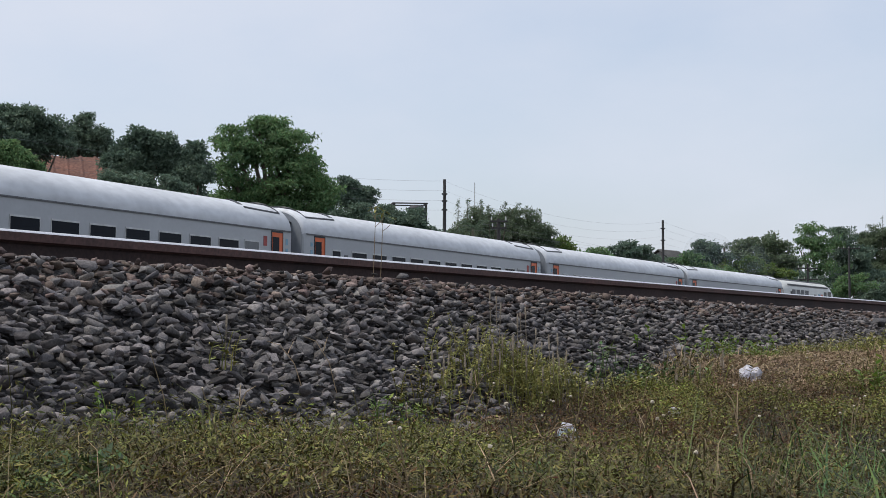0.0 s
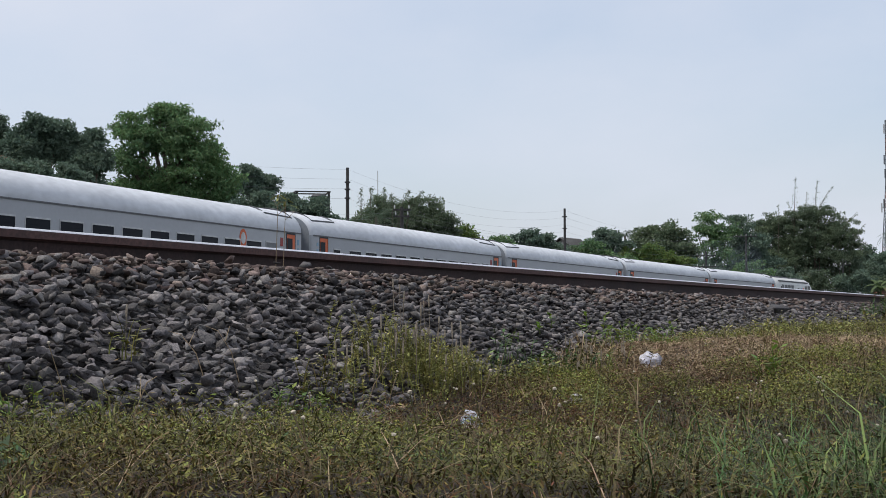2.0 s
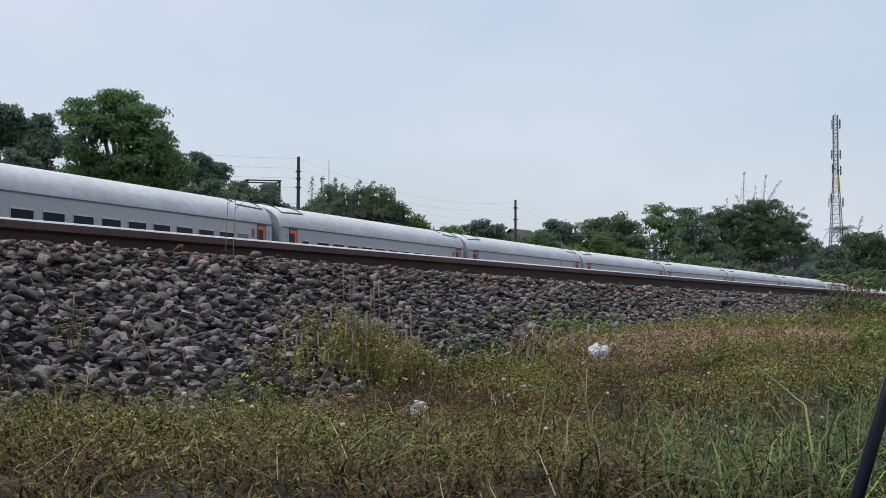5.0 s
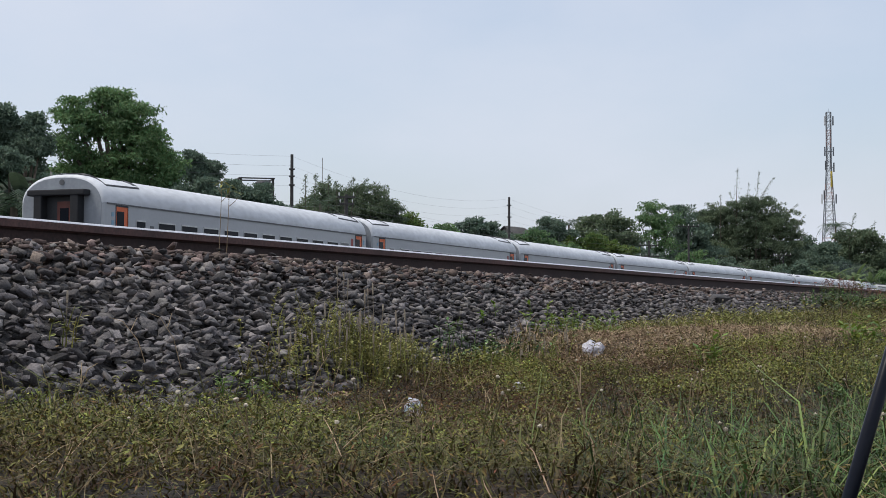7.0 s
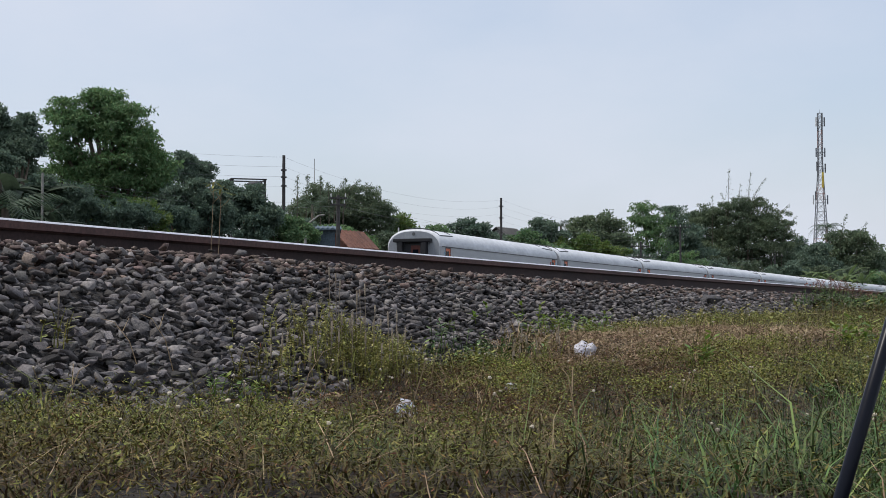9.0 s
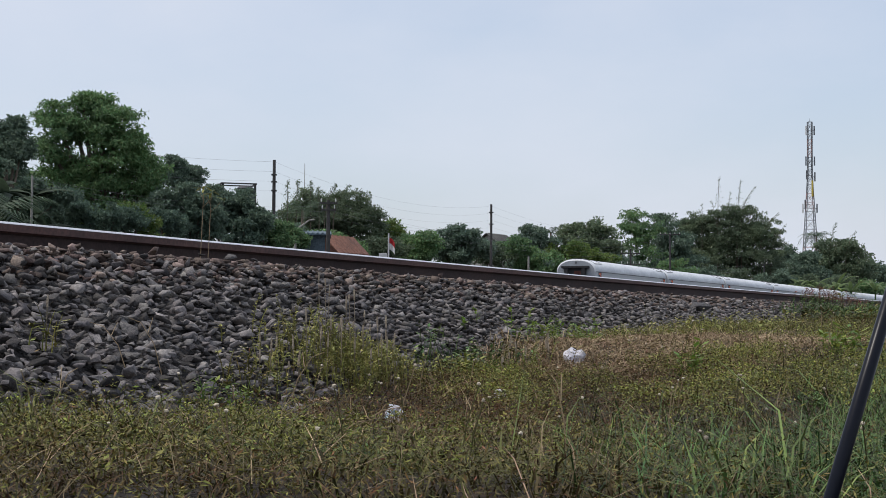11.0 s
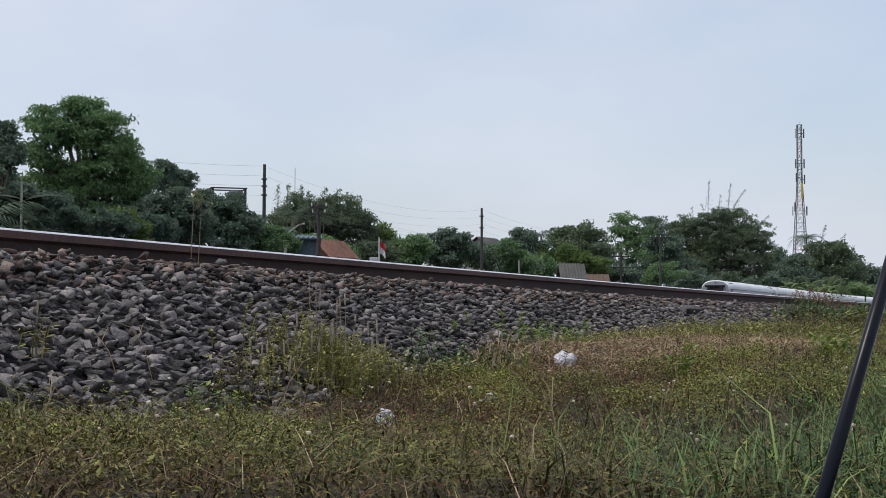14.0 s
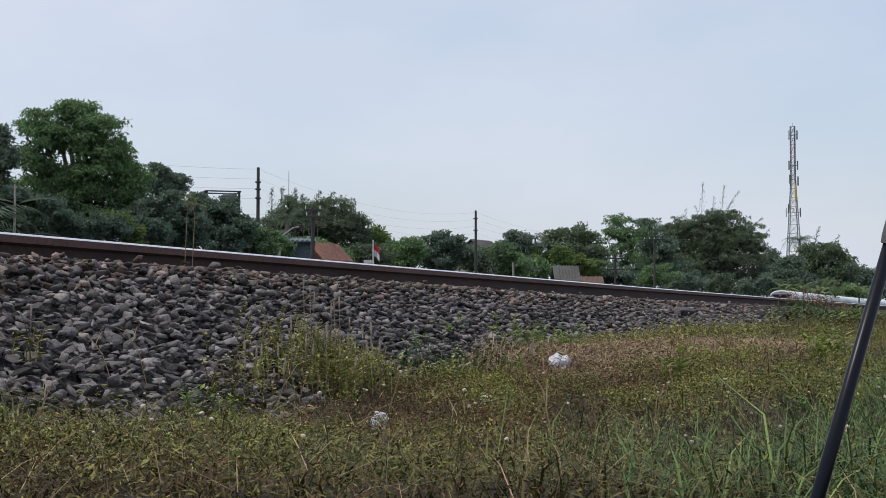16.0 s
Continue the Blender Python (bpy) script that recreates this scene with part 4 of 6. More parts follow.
    bamboo_culm(10.45, 203, 20.2, 0.2, "thin bamboo tip arching over the grove", 1045, 5.0, 110, 0.25)
    bamboo_culm(11.27, 203, 19.7, 0.4, "thin bamboo tip arching over the grove", 1127, 5.0, 110, 0.25)
    bamboo_culm(11.77, 203, 19.1, 2.0, "thin bamboo tip arching over the grove", 1177, 5.0, 110, 0.25)
    bamboo_culm(9.78, 203, 16.4, 0.0, "thin bamboo tip arching over the grove", 977, 5.0, 110, 0.25)
    bamboo_culm(10.87, 203, 18.1, 0.3, "thin bamboo tip arching over the grove", 1087, 5.0, 110, 0.25)
    bamboo_culm(12.65, 203, 15.5, 2.6, "thin bamboo tip arching over the grove", 1265, 5.0, 110, 0.25)
    bamboo_culm(12.95, 203, 13.8, 2.2, "thin bamboo tip arching over the grove", 1295, 5.0, 110, 0.25)
    bamboo_culm(11.5, 203, 17.6, 1.6, "thin bamboo tip arching over the grove", 1150, 5.0, 110, 0.25)
    bamboo_culm(10.2, 203, 17.0, -0.8, "thin bamboo tip arching over the grove", 1019, 5.0, 110, 0.25)
    bamboo_culm(14.9, 238, 16.0, 1.0, "thin bamboo tip arching over the trees", 1490, 5.0, 160, 0.3)
    bamboo_culm(15.6, 238, 14.6, 1.6, "thin bamboo tip arching over the trees", 1560, 5.0, 160, 0.3)
    tree(-2.73, 135, [(0.0, 8.78, 0.97), (-0.81, 8.24, 0.86), (0.81, 8.24, 0.76), (0.0, 7.43, 1.19)], M_LEAF4, "small round light green tree", 5200, 0.3, 30)
    tree(-1.67, 120, [(-0.54, 6.43, 1.06), (1.14, 6.67, 1.06), (0.42, 5.71, 1.25), (-1.02, 5.61, 0.77)], M_LEAF, "dark green garden trees by houses", 7200, 0.285, 31)
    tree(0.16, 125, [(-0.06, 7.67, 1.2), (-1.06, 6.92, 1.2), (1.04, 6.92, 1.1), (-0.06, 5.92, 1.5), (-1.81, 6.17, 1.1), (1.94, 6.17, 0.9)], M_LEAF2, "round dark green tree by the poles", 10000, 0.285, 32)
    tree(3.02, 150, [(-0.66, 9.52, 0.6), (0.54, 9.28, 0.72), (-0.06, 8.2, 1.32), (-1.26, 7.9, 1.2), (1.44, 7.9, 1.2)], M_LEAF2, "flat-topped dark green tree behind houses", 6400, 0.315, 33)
    tree(2.44, 135, [(-0.3, 6.62, 1.29), (-1.54, 6.62, 0.86), (1.32, 5.92, 1.19), (0.51, 5.27, 1.08)], M_LEAF, "green shrubs round the houses", 6400, 0.285, 34)
    tree(5.37, 170, [(-1.29, 9.74, 1.76), (0.73, 11.1, 1.22), (-2.98, 9.88, 1.22), (1.74, 9.54, 1.76), (-0.62, 8.18, 2.03), (2.41, 8.18, 1.62)], M_LEAF3, "tall grey-green feathery tree", 10000, 0.375, 35)
    tree(4.87, 150, [(-1.31, 6.39, 1.32), (-2.51, 6.87, 1.08), (1.37, 6.39, 1.2), (-0.42, 7.46, 1.2), (2.85, 6.09, 1.08)], M_LEAF4, "yellow-green bush by a small house", 7600, 0.315, 36)
    tree(7.34, 180, [(-0.77, 12.18, 2.0), (0.65, 10.75, 1.86), (-2.19, 10.75, 1.43), (1.71, 11.82, 1.43), (-0.41, 8.96, 2.0), (1.0, 7.53, 2.14)], M_LEAF, "airy tree with gaps of sky in its crown", 9000, 0.33, 37, core=0)
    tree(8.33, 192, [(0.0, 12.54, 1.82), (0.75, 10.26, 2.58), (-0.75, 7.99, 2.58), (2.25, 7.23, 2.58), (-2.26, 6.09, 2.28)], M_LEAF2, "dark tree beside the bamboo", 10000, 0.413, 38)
    tree(10.74, 205, [(-5.41, 13.11, 2.26), (-1.43, 14.24, 2.26), (2.13, 13.91, 2.74), (5.27, 12.06, 2.42), (-4.22, 9.64, 3.54), (0.31, 9.64, 4.35), (4.72, 8.44, 3.22), (-6.21, 6.82, 2.9), (6.83, 6.82, 1.93), (-1.43, 6.02, 3.71), (3.31, 5.62, 3.22), (-3.42, 11.66, 3.38), (0.79, 12.3, 3.54), (3.47, 10.85, 3.22), (-2.23, 8.44, 3.71), (2.52, 7.79, 3.71), (-0.64, 10.85, 3.71), (-4.61, 8.03, 3.22), (-3.5, 13.7, 2.1), (0.4, 14.4, 2.2), (3.8, 13.2, 2.1), (-6.4, 11.6, 2.1), (6.3, 10.4, 2.1), (-5.4, 12.6, 1.9), (4.9, 12.0, 1.9)], M_LEAF3, "huge dense bamboo grove with arching tips", 118000, 0.27, 39, long=3.0, droop=0.6)
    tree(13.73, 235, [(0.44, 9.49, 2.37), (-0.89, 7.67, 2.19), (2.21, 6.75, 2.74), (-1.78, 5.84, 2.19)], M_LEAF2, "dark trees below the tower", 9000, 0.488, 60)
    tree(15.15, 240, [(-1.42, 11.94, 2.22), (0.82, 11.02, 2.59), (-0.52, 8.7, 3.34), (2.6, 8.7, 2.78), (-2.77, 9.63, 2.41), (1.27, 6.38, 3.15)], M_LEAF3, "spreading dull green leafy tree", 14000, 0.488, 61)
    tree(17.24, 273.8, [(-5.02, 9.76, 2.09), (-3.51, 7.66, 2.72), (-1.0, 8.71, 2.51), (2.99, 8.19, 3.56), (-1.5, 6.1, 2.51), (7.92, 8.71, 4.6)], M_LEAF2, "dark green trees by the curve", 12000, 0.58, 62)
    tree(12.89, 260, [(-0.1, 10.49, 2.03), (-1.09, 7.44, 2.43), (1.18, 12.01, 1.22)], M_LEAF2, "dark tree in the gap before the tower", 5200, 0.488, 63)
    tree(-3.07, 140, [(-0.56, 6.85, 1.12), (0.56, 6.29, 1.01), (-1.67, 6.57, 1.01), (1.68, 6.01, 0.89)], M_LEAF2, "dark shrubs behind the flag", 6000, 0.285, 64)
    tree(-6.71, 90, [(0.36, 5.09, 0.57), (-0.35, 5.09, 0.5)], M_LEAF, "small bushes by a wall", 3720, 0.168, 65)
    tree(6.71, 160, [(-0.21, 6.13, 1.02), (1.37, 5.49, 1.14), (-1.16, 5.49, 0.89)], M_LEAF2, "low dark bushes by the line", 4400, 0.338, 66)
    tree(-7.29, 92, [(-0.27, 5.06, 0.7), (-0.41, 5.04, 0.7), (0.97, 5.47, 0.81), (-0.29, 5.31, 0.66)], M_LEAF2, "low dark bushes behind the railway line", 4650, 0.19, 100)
    tree(-5.76, 98.944, [(0.64, 5.31, 0.93), (-0.92, 5.55, 0.71), (-0.44, 5.25, 0.72), (0.72, 5.76, 0.9)], M_LEAF, "low dark bushes behind the railway line", 3000, 0.261, 101)
    tree(-4.57, 105.888, [(-0.46, 5.68, 0.9), (0.42, 5.39, 0.84), (-0.46, 5.9, 0.97), (0.51, 5.47, 0.98)], M_LEAF, "low dark bushes behind the railway line", 3000, 0.268, 102)
    tree(-2.99, 112.832, [(0.9, 5.72, 0.87), (0.34, 5.67, 0.78), (-0.33, 5.94, 0.74), (-0.91, 5.81, 0.82)], M_LEAF3, "low dark bushes behind the railway line", 3000, 0.275, 103)
    tree(-1.57, 119.776, [(0.6, 5.52, 1.02), (-0.92, 6.11, 1.01), (-0.02, 5.55, 0.93), (0.33, 5.9, 0.84)], M_LEAF, "low dark bushes behind the railway line", 3000, 0.282, 104)
    tree(-0.31, 126.72, [(-0.53, 5.49, 0.9), (1.15, 5.93, 0.91), (0.05, 5.58, 1.0), (-0.68, 6.0, 1.17)], M_LEAF, "low dark bushes behind the railway line", 3000, 0.289, 105)
    tree(1.40, 133.664, [(0.46, 6.25, 0.86), (-0.73, 6.25, 1.19), (-0.41, 6.23, 1.12), (0.68, 5.68, 0.94)], M_LEAF3, "low dark bushes behind the railway line", 3000, 0.295, 106)
    tree(2.72, 140.608, [(-0.52, 5.61, 1.17), (-0.89, 5.9, 1.06), (-0.06, 5.72, 1.26), (1.46, 5.9, 1.1)], M_LEAF2, "low dark bushes behind the railway line", 3000, 0.302, 107)
    tree(3.84, 147.552, [(0.6, 5.52, 0.97), (-0.48, 5.48, 1.26), (-0.21, 5.36, 1.17), (0.09, 6.26, 1.0)], M_LEAF, "low dark bushes behind the railway line", 3000, 0.309, 108)
    tree(5.62, 154.496, [(0.7, 5.62, 1.47), (-0.2, 5.45, 1.19), (-1.55, 5.63, 1.11), (1.05, 6.03, 1.23)], M_LEAF2, "low dark bushes behind the railway line", 3000, 0.316, 109)
    tree(6.77, 161.44, [(-0.88, 5.34, 1.3), (1.46, 5.51, 1.16), (0.04, 6.0, 1.19), (-0.62, 5.67, 1.52)], M_LEAF2, "low dark bushes behind the railway line", 3000, 0.322, 110)
    tree(8.47, 168.384, [(-0.3, 5.02, 1.18), (0.94, 5.88, 1.56), (-0.82, 5.62, 1.49), (0.18, 5.79, 1.35)], M_LEAF, "low dark bushes behind the railway line", 3000, 0.329, 111)
    tree(9.80, 175.328, [(-0.68, 5.16, 1.38), (1.09, 5.03, 1.45), (-1.18, 5.16, 1.45), (0.78, 5.02, 1.58)], M_LEAF2, "low dark bushes behind the railway line", 3000, 0.336, 112)
    tree(11.01, 182.272, [(1.04, 5.04, 1.42), (0.05, 4.95, 1.6), (-0.63, 4.68, 1.49), (-0.47, 4.96, 1.59)], M_LEAF3, "low dark bushes behind the railway line", 3000, 0.343, 113)
    tree(12.63, 189.216, [(0.91, 4.9, 1.7), (-1.53, 5.04, 1.38), (0.96, 5.16, 1.46), (-0.35, 4.28, 1.2)], M_LEAF2, "low dark bushes behind the railway line", 3000, 0.349, 114)
    tree(13.84, 197.8, [(-0.02, 5.07, 1.6), (-1.33, 4.45, 1.7), (0.11, 4.02, 1.74), (1.24, 4.11, 1.56)], M_LEAF3, "low dark bushes behind the railway line", 3000, 0.359, 115)
    tree(15.02, 215.4, [(-0.59, 5.16, 1.59), (1.63, 5.0, 1.6), (-1.11, 5.08, 1.86), (0.06, 5.19, 1.61)], M_LEAF3, "low dark bushes behind the railway line", 3000, 0.385, 116)
    tree(16.32, 236.3, [(-1.17, 4.98, 1.59), (-0.15, 4.91, 1.76), (2.01, 3.94, 2.09), (-0.7, 3.91, 1.81)], M_LEAF, "low dark bushes behind the railway line", 3000, 0.416, 117)
    tree(-24.62, 53, [(-0.01, 4.68, 0.35), (-0.09, 4.52, 0.37), (-0.14, 4.59, 0.49), (0.23, 4.46, 0.44)], M_LEAF, "low dark bushes beside the railway line", 5270, 0.112, 130)
    tree(-23.16, 53, [(-0.17, 4.52, 0.58), (0.07, 4.48, 0.49), (-0.21, 4.6, 0.46), (0.32, 4.29, 0.55)], M_LEAF2, "low dark bushes beside the railway line", 5270, 0.112, 131)
    tree(-21.92, 53, [(0.03, 4.29, 0.39), (0.17, 4.25, 0.51), (-0.41, 4.11, 0.39), (0.21, 4.16, 0.57)], M_LEAF, "low dark bushes beside the railway line", 5270, 0.112, 132)
    tree(-20.73, 53, [(-0.32, 4.4, 0.52), (0.32, 4.03, 0.51), (0.34, 4.16, 0.45), (-0.34, 4.45, 0.5)], M_LEAF2, "low dark bushes beside the railway line", 5270, 0.112, 133)
    tree(-19.39, 53, [(0.17, 4.34, 0.59), (-0.44, 4.22, 0.48), (-0.05, 4.41, 0.54), (0.32, 3.98, 0.52)], M_LEAF2, "low dark bushes beside the railway line", 5270, 0.112, 134)
    tree(-18.07, 53, [(-0.05, 4.28, 0.44), (0.25, 4.06, 0.51), (0.22, 4.21, 0.44), (-0.42, 4.01, 0.51)], M_LEAF2, "low dark bushes beside the railway line", 5270, 0.112, 135)
    tree(-16.84, 53, [(0.29, 3.97, 0.46), (0.21, 3.91, 0.47), (-0.57, 3.86, 0.5), (0.09, 4.08, 0.45)], M_LEAF2, "low dark bushes beside the railway line", 5270, 0.112, 136)
    tree(-15.52, 53, [(0.01, 3.76, 0.38), (0.35, 4.2, 0.59), (-0.01, 3.84, 0.39), (-0.35, 3.79, 0.6)], M_LEAF2, "low dark bushes beside the railway line", 5270, 0.112, 137)
    tree(-14.31, 53, [(-0.36, 3.72, 0.44), (0.44, 3.67, 0.56), (0.17, 3.88, 0.61), (-0.25, 3.87, 0.41)], M_LEAF2, "low dark bushes beside the railway line", 5270, 0.112, 138)
    tree(-13.18, 54, [(-0.11, 4.07, 0.4), (-0.04, 4.03, 0.54), (0.31, 3.9, 0.42), (-0.16, 3.78, 0.41)], M_LEAF2, "low dark bushes beside the railway line", 5270, 0.114, 139)
    tree(-11.58, 56.6, [(0.03, 4.0, 0.59), (0.02, 3.89, 0.44), (0.34, 3.88, 0.42), (-0.39, 4.11, 0.47)], M_LEAF2, "low dark bushes beside the railway line", 5270, 0.12, 140)
    tree(-10.31, 58.9, [(0.11, 3.81, 0.53), (-0.31, 3.66, 0.69), (-0.19, 4.03, 0.5), (0.39, 3.68, 0.45)], M_LEAF2, "low dark bushes beside the railway line", 5270, 0.124, 141)
    tree(-8.62, 62.3, [(-0.59, 4.05, 0.58), (-0.0, 3.81, 0.69), (0.34, 4.15, 0.72), (0.26, 3.94, 0.69)], M_LEAF2, "low dark bushes beside the railway line", 5270, 0.132, 142)
    tree(-7.68, 64.2, [(-0.26, 4.08, 0.74), (-0.01, 4.09, 0.73), (0.36, 3.69, 0.65), (-0.08, 4.23, 0.66)], M_LEAF, "low dark bushes beside the railway line", 5270, 0.136, 143)
    banana(13.6, 187, 6.6, "light green banana plant with torn leaves", 70)
    banana(14.1, 188, 6.9, "light green banana plant with torn leaves", 71)
    banana(14.9, 196, 6.8, "light green banana plant with torn leaves", 72)
    banana(15.5, 200, 6.3, "light green banana plant with torn leaves", 73)
    banana(16.4, 206, 6.7, "light green banana plant with torn leaves", 74)
    banana(-18.70, 50, 6.27, "tall banana plant with long drooping leaves", 80, mat=M_PALM)
    banana(-17.83, 50, 6.07, "tall banana plant with long drooping leaves", 81, mat=M_PALM)
    banana(-19.27, 50, 5.87, "tall banana plant with long drooping leaves", 82, mat=M_PALM)
    banana(-16.68, 50, 4.51, "tall banana plant with long drooping leaves", 83, mat=M_PALM)
    banana(-17.62, 50, 4.75, "tall banana plant with long drooping leaves", 84, mat=M_PALM)
    palm(-18.4, 47, 3.7, 2.7, "low palm with long arching fronds by the line", 6)
    palm(3.71, 175, 10.75, 2.6, "coconut palm seen above the trees", 3)
    palm(14.17, 250, 14.55, 4.0, "palm beside the steel tower", 4)
    palm(-6.37, 108, 8.43, 2.2, "leaning palm over the bamboo clump", 5)


# ---------------------------------------------------------------- poles, wires, buildings far off
def post(name, az, dist, height, radius, mat, label, category, arms=(), insul=True, group=""):
    """A pole with crossarms (height, half width) that carry pale insulators."""
    x, y = polar(az, dist)
    t = empty(name, pose(x, y, -0.15, 0, 0, -az), label, category, group)
    bm = bmesh.new()
    tube(bm, [(0, 0, 0), (0, 0, height * 0.5), (0, 0, height)], [radius * 1.25, radius * 1.1, radius * 0.85], 10)
    part("shaft", bm, mat, t, smooth=False)
    for z, w in arms:
        a = part("crossarm", boxes((-w, w, -radius - 0.08, -radius, z - 0.045, z + 0.045)), M_POLE, t)
        if insul:
            n = max(2, int(w * 2 / 0.45))
            for i in range(n):
                xx = -w + 0.1 + (2 * w - 0.2) * i / (n - 1)
                bm = bmesh.new()
                tube(bm, [(xx, -radius - 0.04, z + 0.05), (xx, -radius - 0.04, z + 0.12), (xx, -radius - 0.04, z + 0.16), (xx, -radius - 0.04, z + 0.26)], [0.015, 0.038, 0.036, 0.02], 8)
                part("insulator", bm, M_PORC, a)
    return t


def wire(a, b, sag, radius=0.0042, name="overhead_wire"):
    (ax, ay), (bx, by) = polar(a[0], a[1]), polar(b[0], b[1])
    bm = bmesh.new()
    pts = []
    for i in range(25):
        k = i / 24
        pts.append((ax + (bx - ax) * k, ay + (by - ay) * k, a[2] + (b[2] - a[2]) * k - sag * 4 * k * (1 - k)))
    tube(bm, pts, [radius] * 25, 4)
    me = bpy.data.meshes.new(name)
    bm.to_mesh(me)
    bm.free()
    me.materials.append(M_WIRE)
    tagged(new(name, me), "thin dark overhead wire slung between two poles", "wire", "wires between poles")


def house(az, dist, w, d, wall, ridge, turn, roof_mat, wall_mat, label):
    x, y = polar(az, dist)
    t = empty("house", pose(x, y, -0.2, 0, 0, -az + turn), label, "house")
    bm = bmesh.new()
    v = [bm.verts.new(p) for p in ((-w, -d, 0), (w, -d, 0), (w, d, 0), (-w, d, 0), (-w, -d, wall), (w, -d, wall), (w, d, wall), (-w, d, wall), (-w, 0, ridge - 0.1), (w, 0, ridge - 0.1))]
    for f in ((0, 1, 5, 4), (2, 3, 7, 6), (1, 2, 6, 9, 5), (3, 0, 4, 8, 7), (4, 5, 9, 8), (6, 7, 8, 9)):
        bm.faces.new([v[i] for i in f])
    part("wall", bm, wall_mat, t)
    for s in (-1, 1):
        bm = bmesh.new()
        e, over, ribs = 0.5, 0.4, []
        low = wall - (ridge - wall) * e / d
        p = [(-w - over, s * (d + e), low), (w + over, s * (d + e), low), (w + over, 0, ridge), (-w - over, 0, ridge)]
        top = [bm.verts.new((a, b, c + 0.10)) for a, b, c in p]
        bot = [bm.verts.new((a, b, c)) for a, b, c in p]
        bm.faces.new(top)
        bm.faces.new(bot[::-1])
        for i in range(4):
            bm.faces.new((top[i], bot[i], bot[(i + 1) % 4], top[(i + 1) % 4]))
        # courses of tiles as raised ribs
        n = max(6, int(2 * w / 0.6))
        for i in range(n):
            xx = -w + 2 * w * (i + 0.5) / n
            q = [(xx - 0.10, s * (d + e), low + 0.10), (xx + 0.10, s * (d + e), low + 0.10), (xx + 0.10, 0, ridge + 0.10), (xx - 0.10, 0, ridge + 0.10)]
            rb = bmesh.new()
            aa = [rb.verts.new(a) for a in q]
            cc = [rb.verts.new(((q[0][0] + q[1][0]) / 2, q[0][1], q[0][2] + 0.07)), rb.verts.new(((q[2][0] + q[3][0]) / 2, q[2][1], q[2][2] + 0.07))]
            for f in ((aa[0], cc[0], cc[1], aa[3]), (cc[0], aa[1], aa[2], cc[1]), (aa[0], aa[1], cc[0]), (aa[2], aa[3], cc[1])):
                rb.faces.new(f)
            ribs.append(rb)
        bmesh.ops.recalc_face_normals(bm, faces=bm.faces)
        slope = part("roof", bm, roof_mat, t)
        for rb in ribs:
            part("tile_course", rb, roof_mat, slope)
    for i in (-0.5, 0.4):
        wdw = part("window", boxes((i * w - 0.45, i * w + 0.45, -d - 0.03, -d - 0.005, 1.0, min(wall - 0.2, 2.0))), M_GLASS, t)
        part("frame", boxes((i * w - 0.55, i * w + 0.55, -d - 0.06, -d - 0.031, 0.9, 1.0), (i * w - 0.55, i * w + 0.55, -d - 0.06, -d - 0.031, min(wall - 0.2, 2.0), min(wall - 0.1, 2.1))), M_PLASTER, wdw)
    return t


def steel_tower(az, dist, height, base, top):
    x, y = polar(az, dist)
    t = empty("lattice_tower", pose(x, y, -0.15, 0, 0, -az + 12), "tall galvanised lattice mast with antenna panels above the trees", "tower")

    def w(z):
        k = min(1.0, z / (height * 0.72))
        return (base + (top - base) * k) / 2
    corners = ((-1, -1), (1, -1), (1, 1), (-1, 1))
    for a, b in corners:
        bm = bmesh.new()
        zs = [height * i / 12 for i in range(13)]
        tube(bm, [(a * w(z), b * w(z), z) for z in zs], [0.10] * 13, 6)
        part("leg", bm, M_GALV, t)
    n = 22
    for i in range(n):
        z0, z1 = height * i / n, height * (i + 1) / n
        bm = bmesh.new()
        for j in range(4):
            (a, b), (c, d) = corners[j], corners[(j + 1) % 4]
            tube(bm, [(a * w(z1), b * w(z1), z1), (c * w(z1), d * w(z1), z1)], [0.045] * 2, 5)
            tube(bm, [(a * w(z0), b * w(z0), z0), (c * w(z1), d * w(z1), z1)], [0.038] * 2, 5)
            tube(bm, [(c * w(z0), d * w(z0), z0), (a * w(z1), b * w(z1), z1)], [0.038] * 2, 5)
        part("bracing", bm, M_TRED if i % 6 in (0, 1) else M_GALV, t)
    for z, off, mt in ((0.955, -1.25, M_PORC), (0.955, 1.25, M_GUTTER), (0.80, -1.3, M_GALV), (0.80, 1.3, M_GALV), (0.73, -1.1, M_GUTTER), (0.72, 1.4, M_GUTTER), (0.56, -2.3, M_PORC), (0.58, -1.6, M_GUTTER), (0.56, 2.0, M_GALV)):
        zz = height * z
        off *= 0.78
        part("antenna_panel", boxes((off - 0.15, off + 0.15, -0.5, -0.25, zz - 1.1, zz + 1.1), (min(0, off), max(0, off), -0.4, -0.3, zz - 0.06, zz + 0.06), bevel=0.02), mt, t)
    part("cable_sleeve", boxes((0.2, 0.6, -0.9, -0.7, height * 0.62, height * 0.70)), M_YELLOW, t)
    bm = bmesh.new()
    tube(bm, [(0, 0, height), (0, 0, height + 0.9)], [0.05, 0.03], 5)
    part("lightning_rod", bm, M_GALV, t)


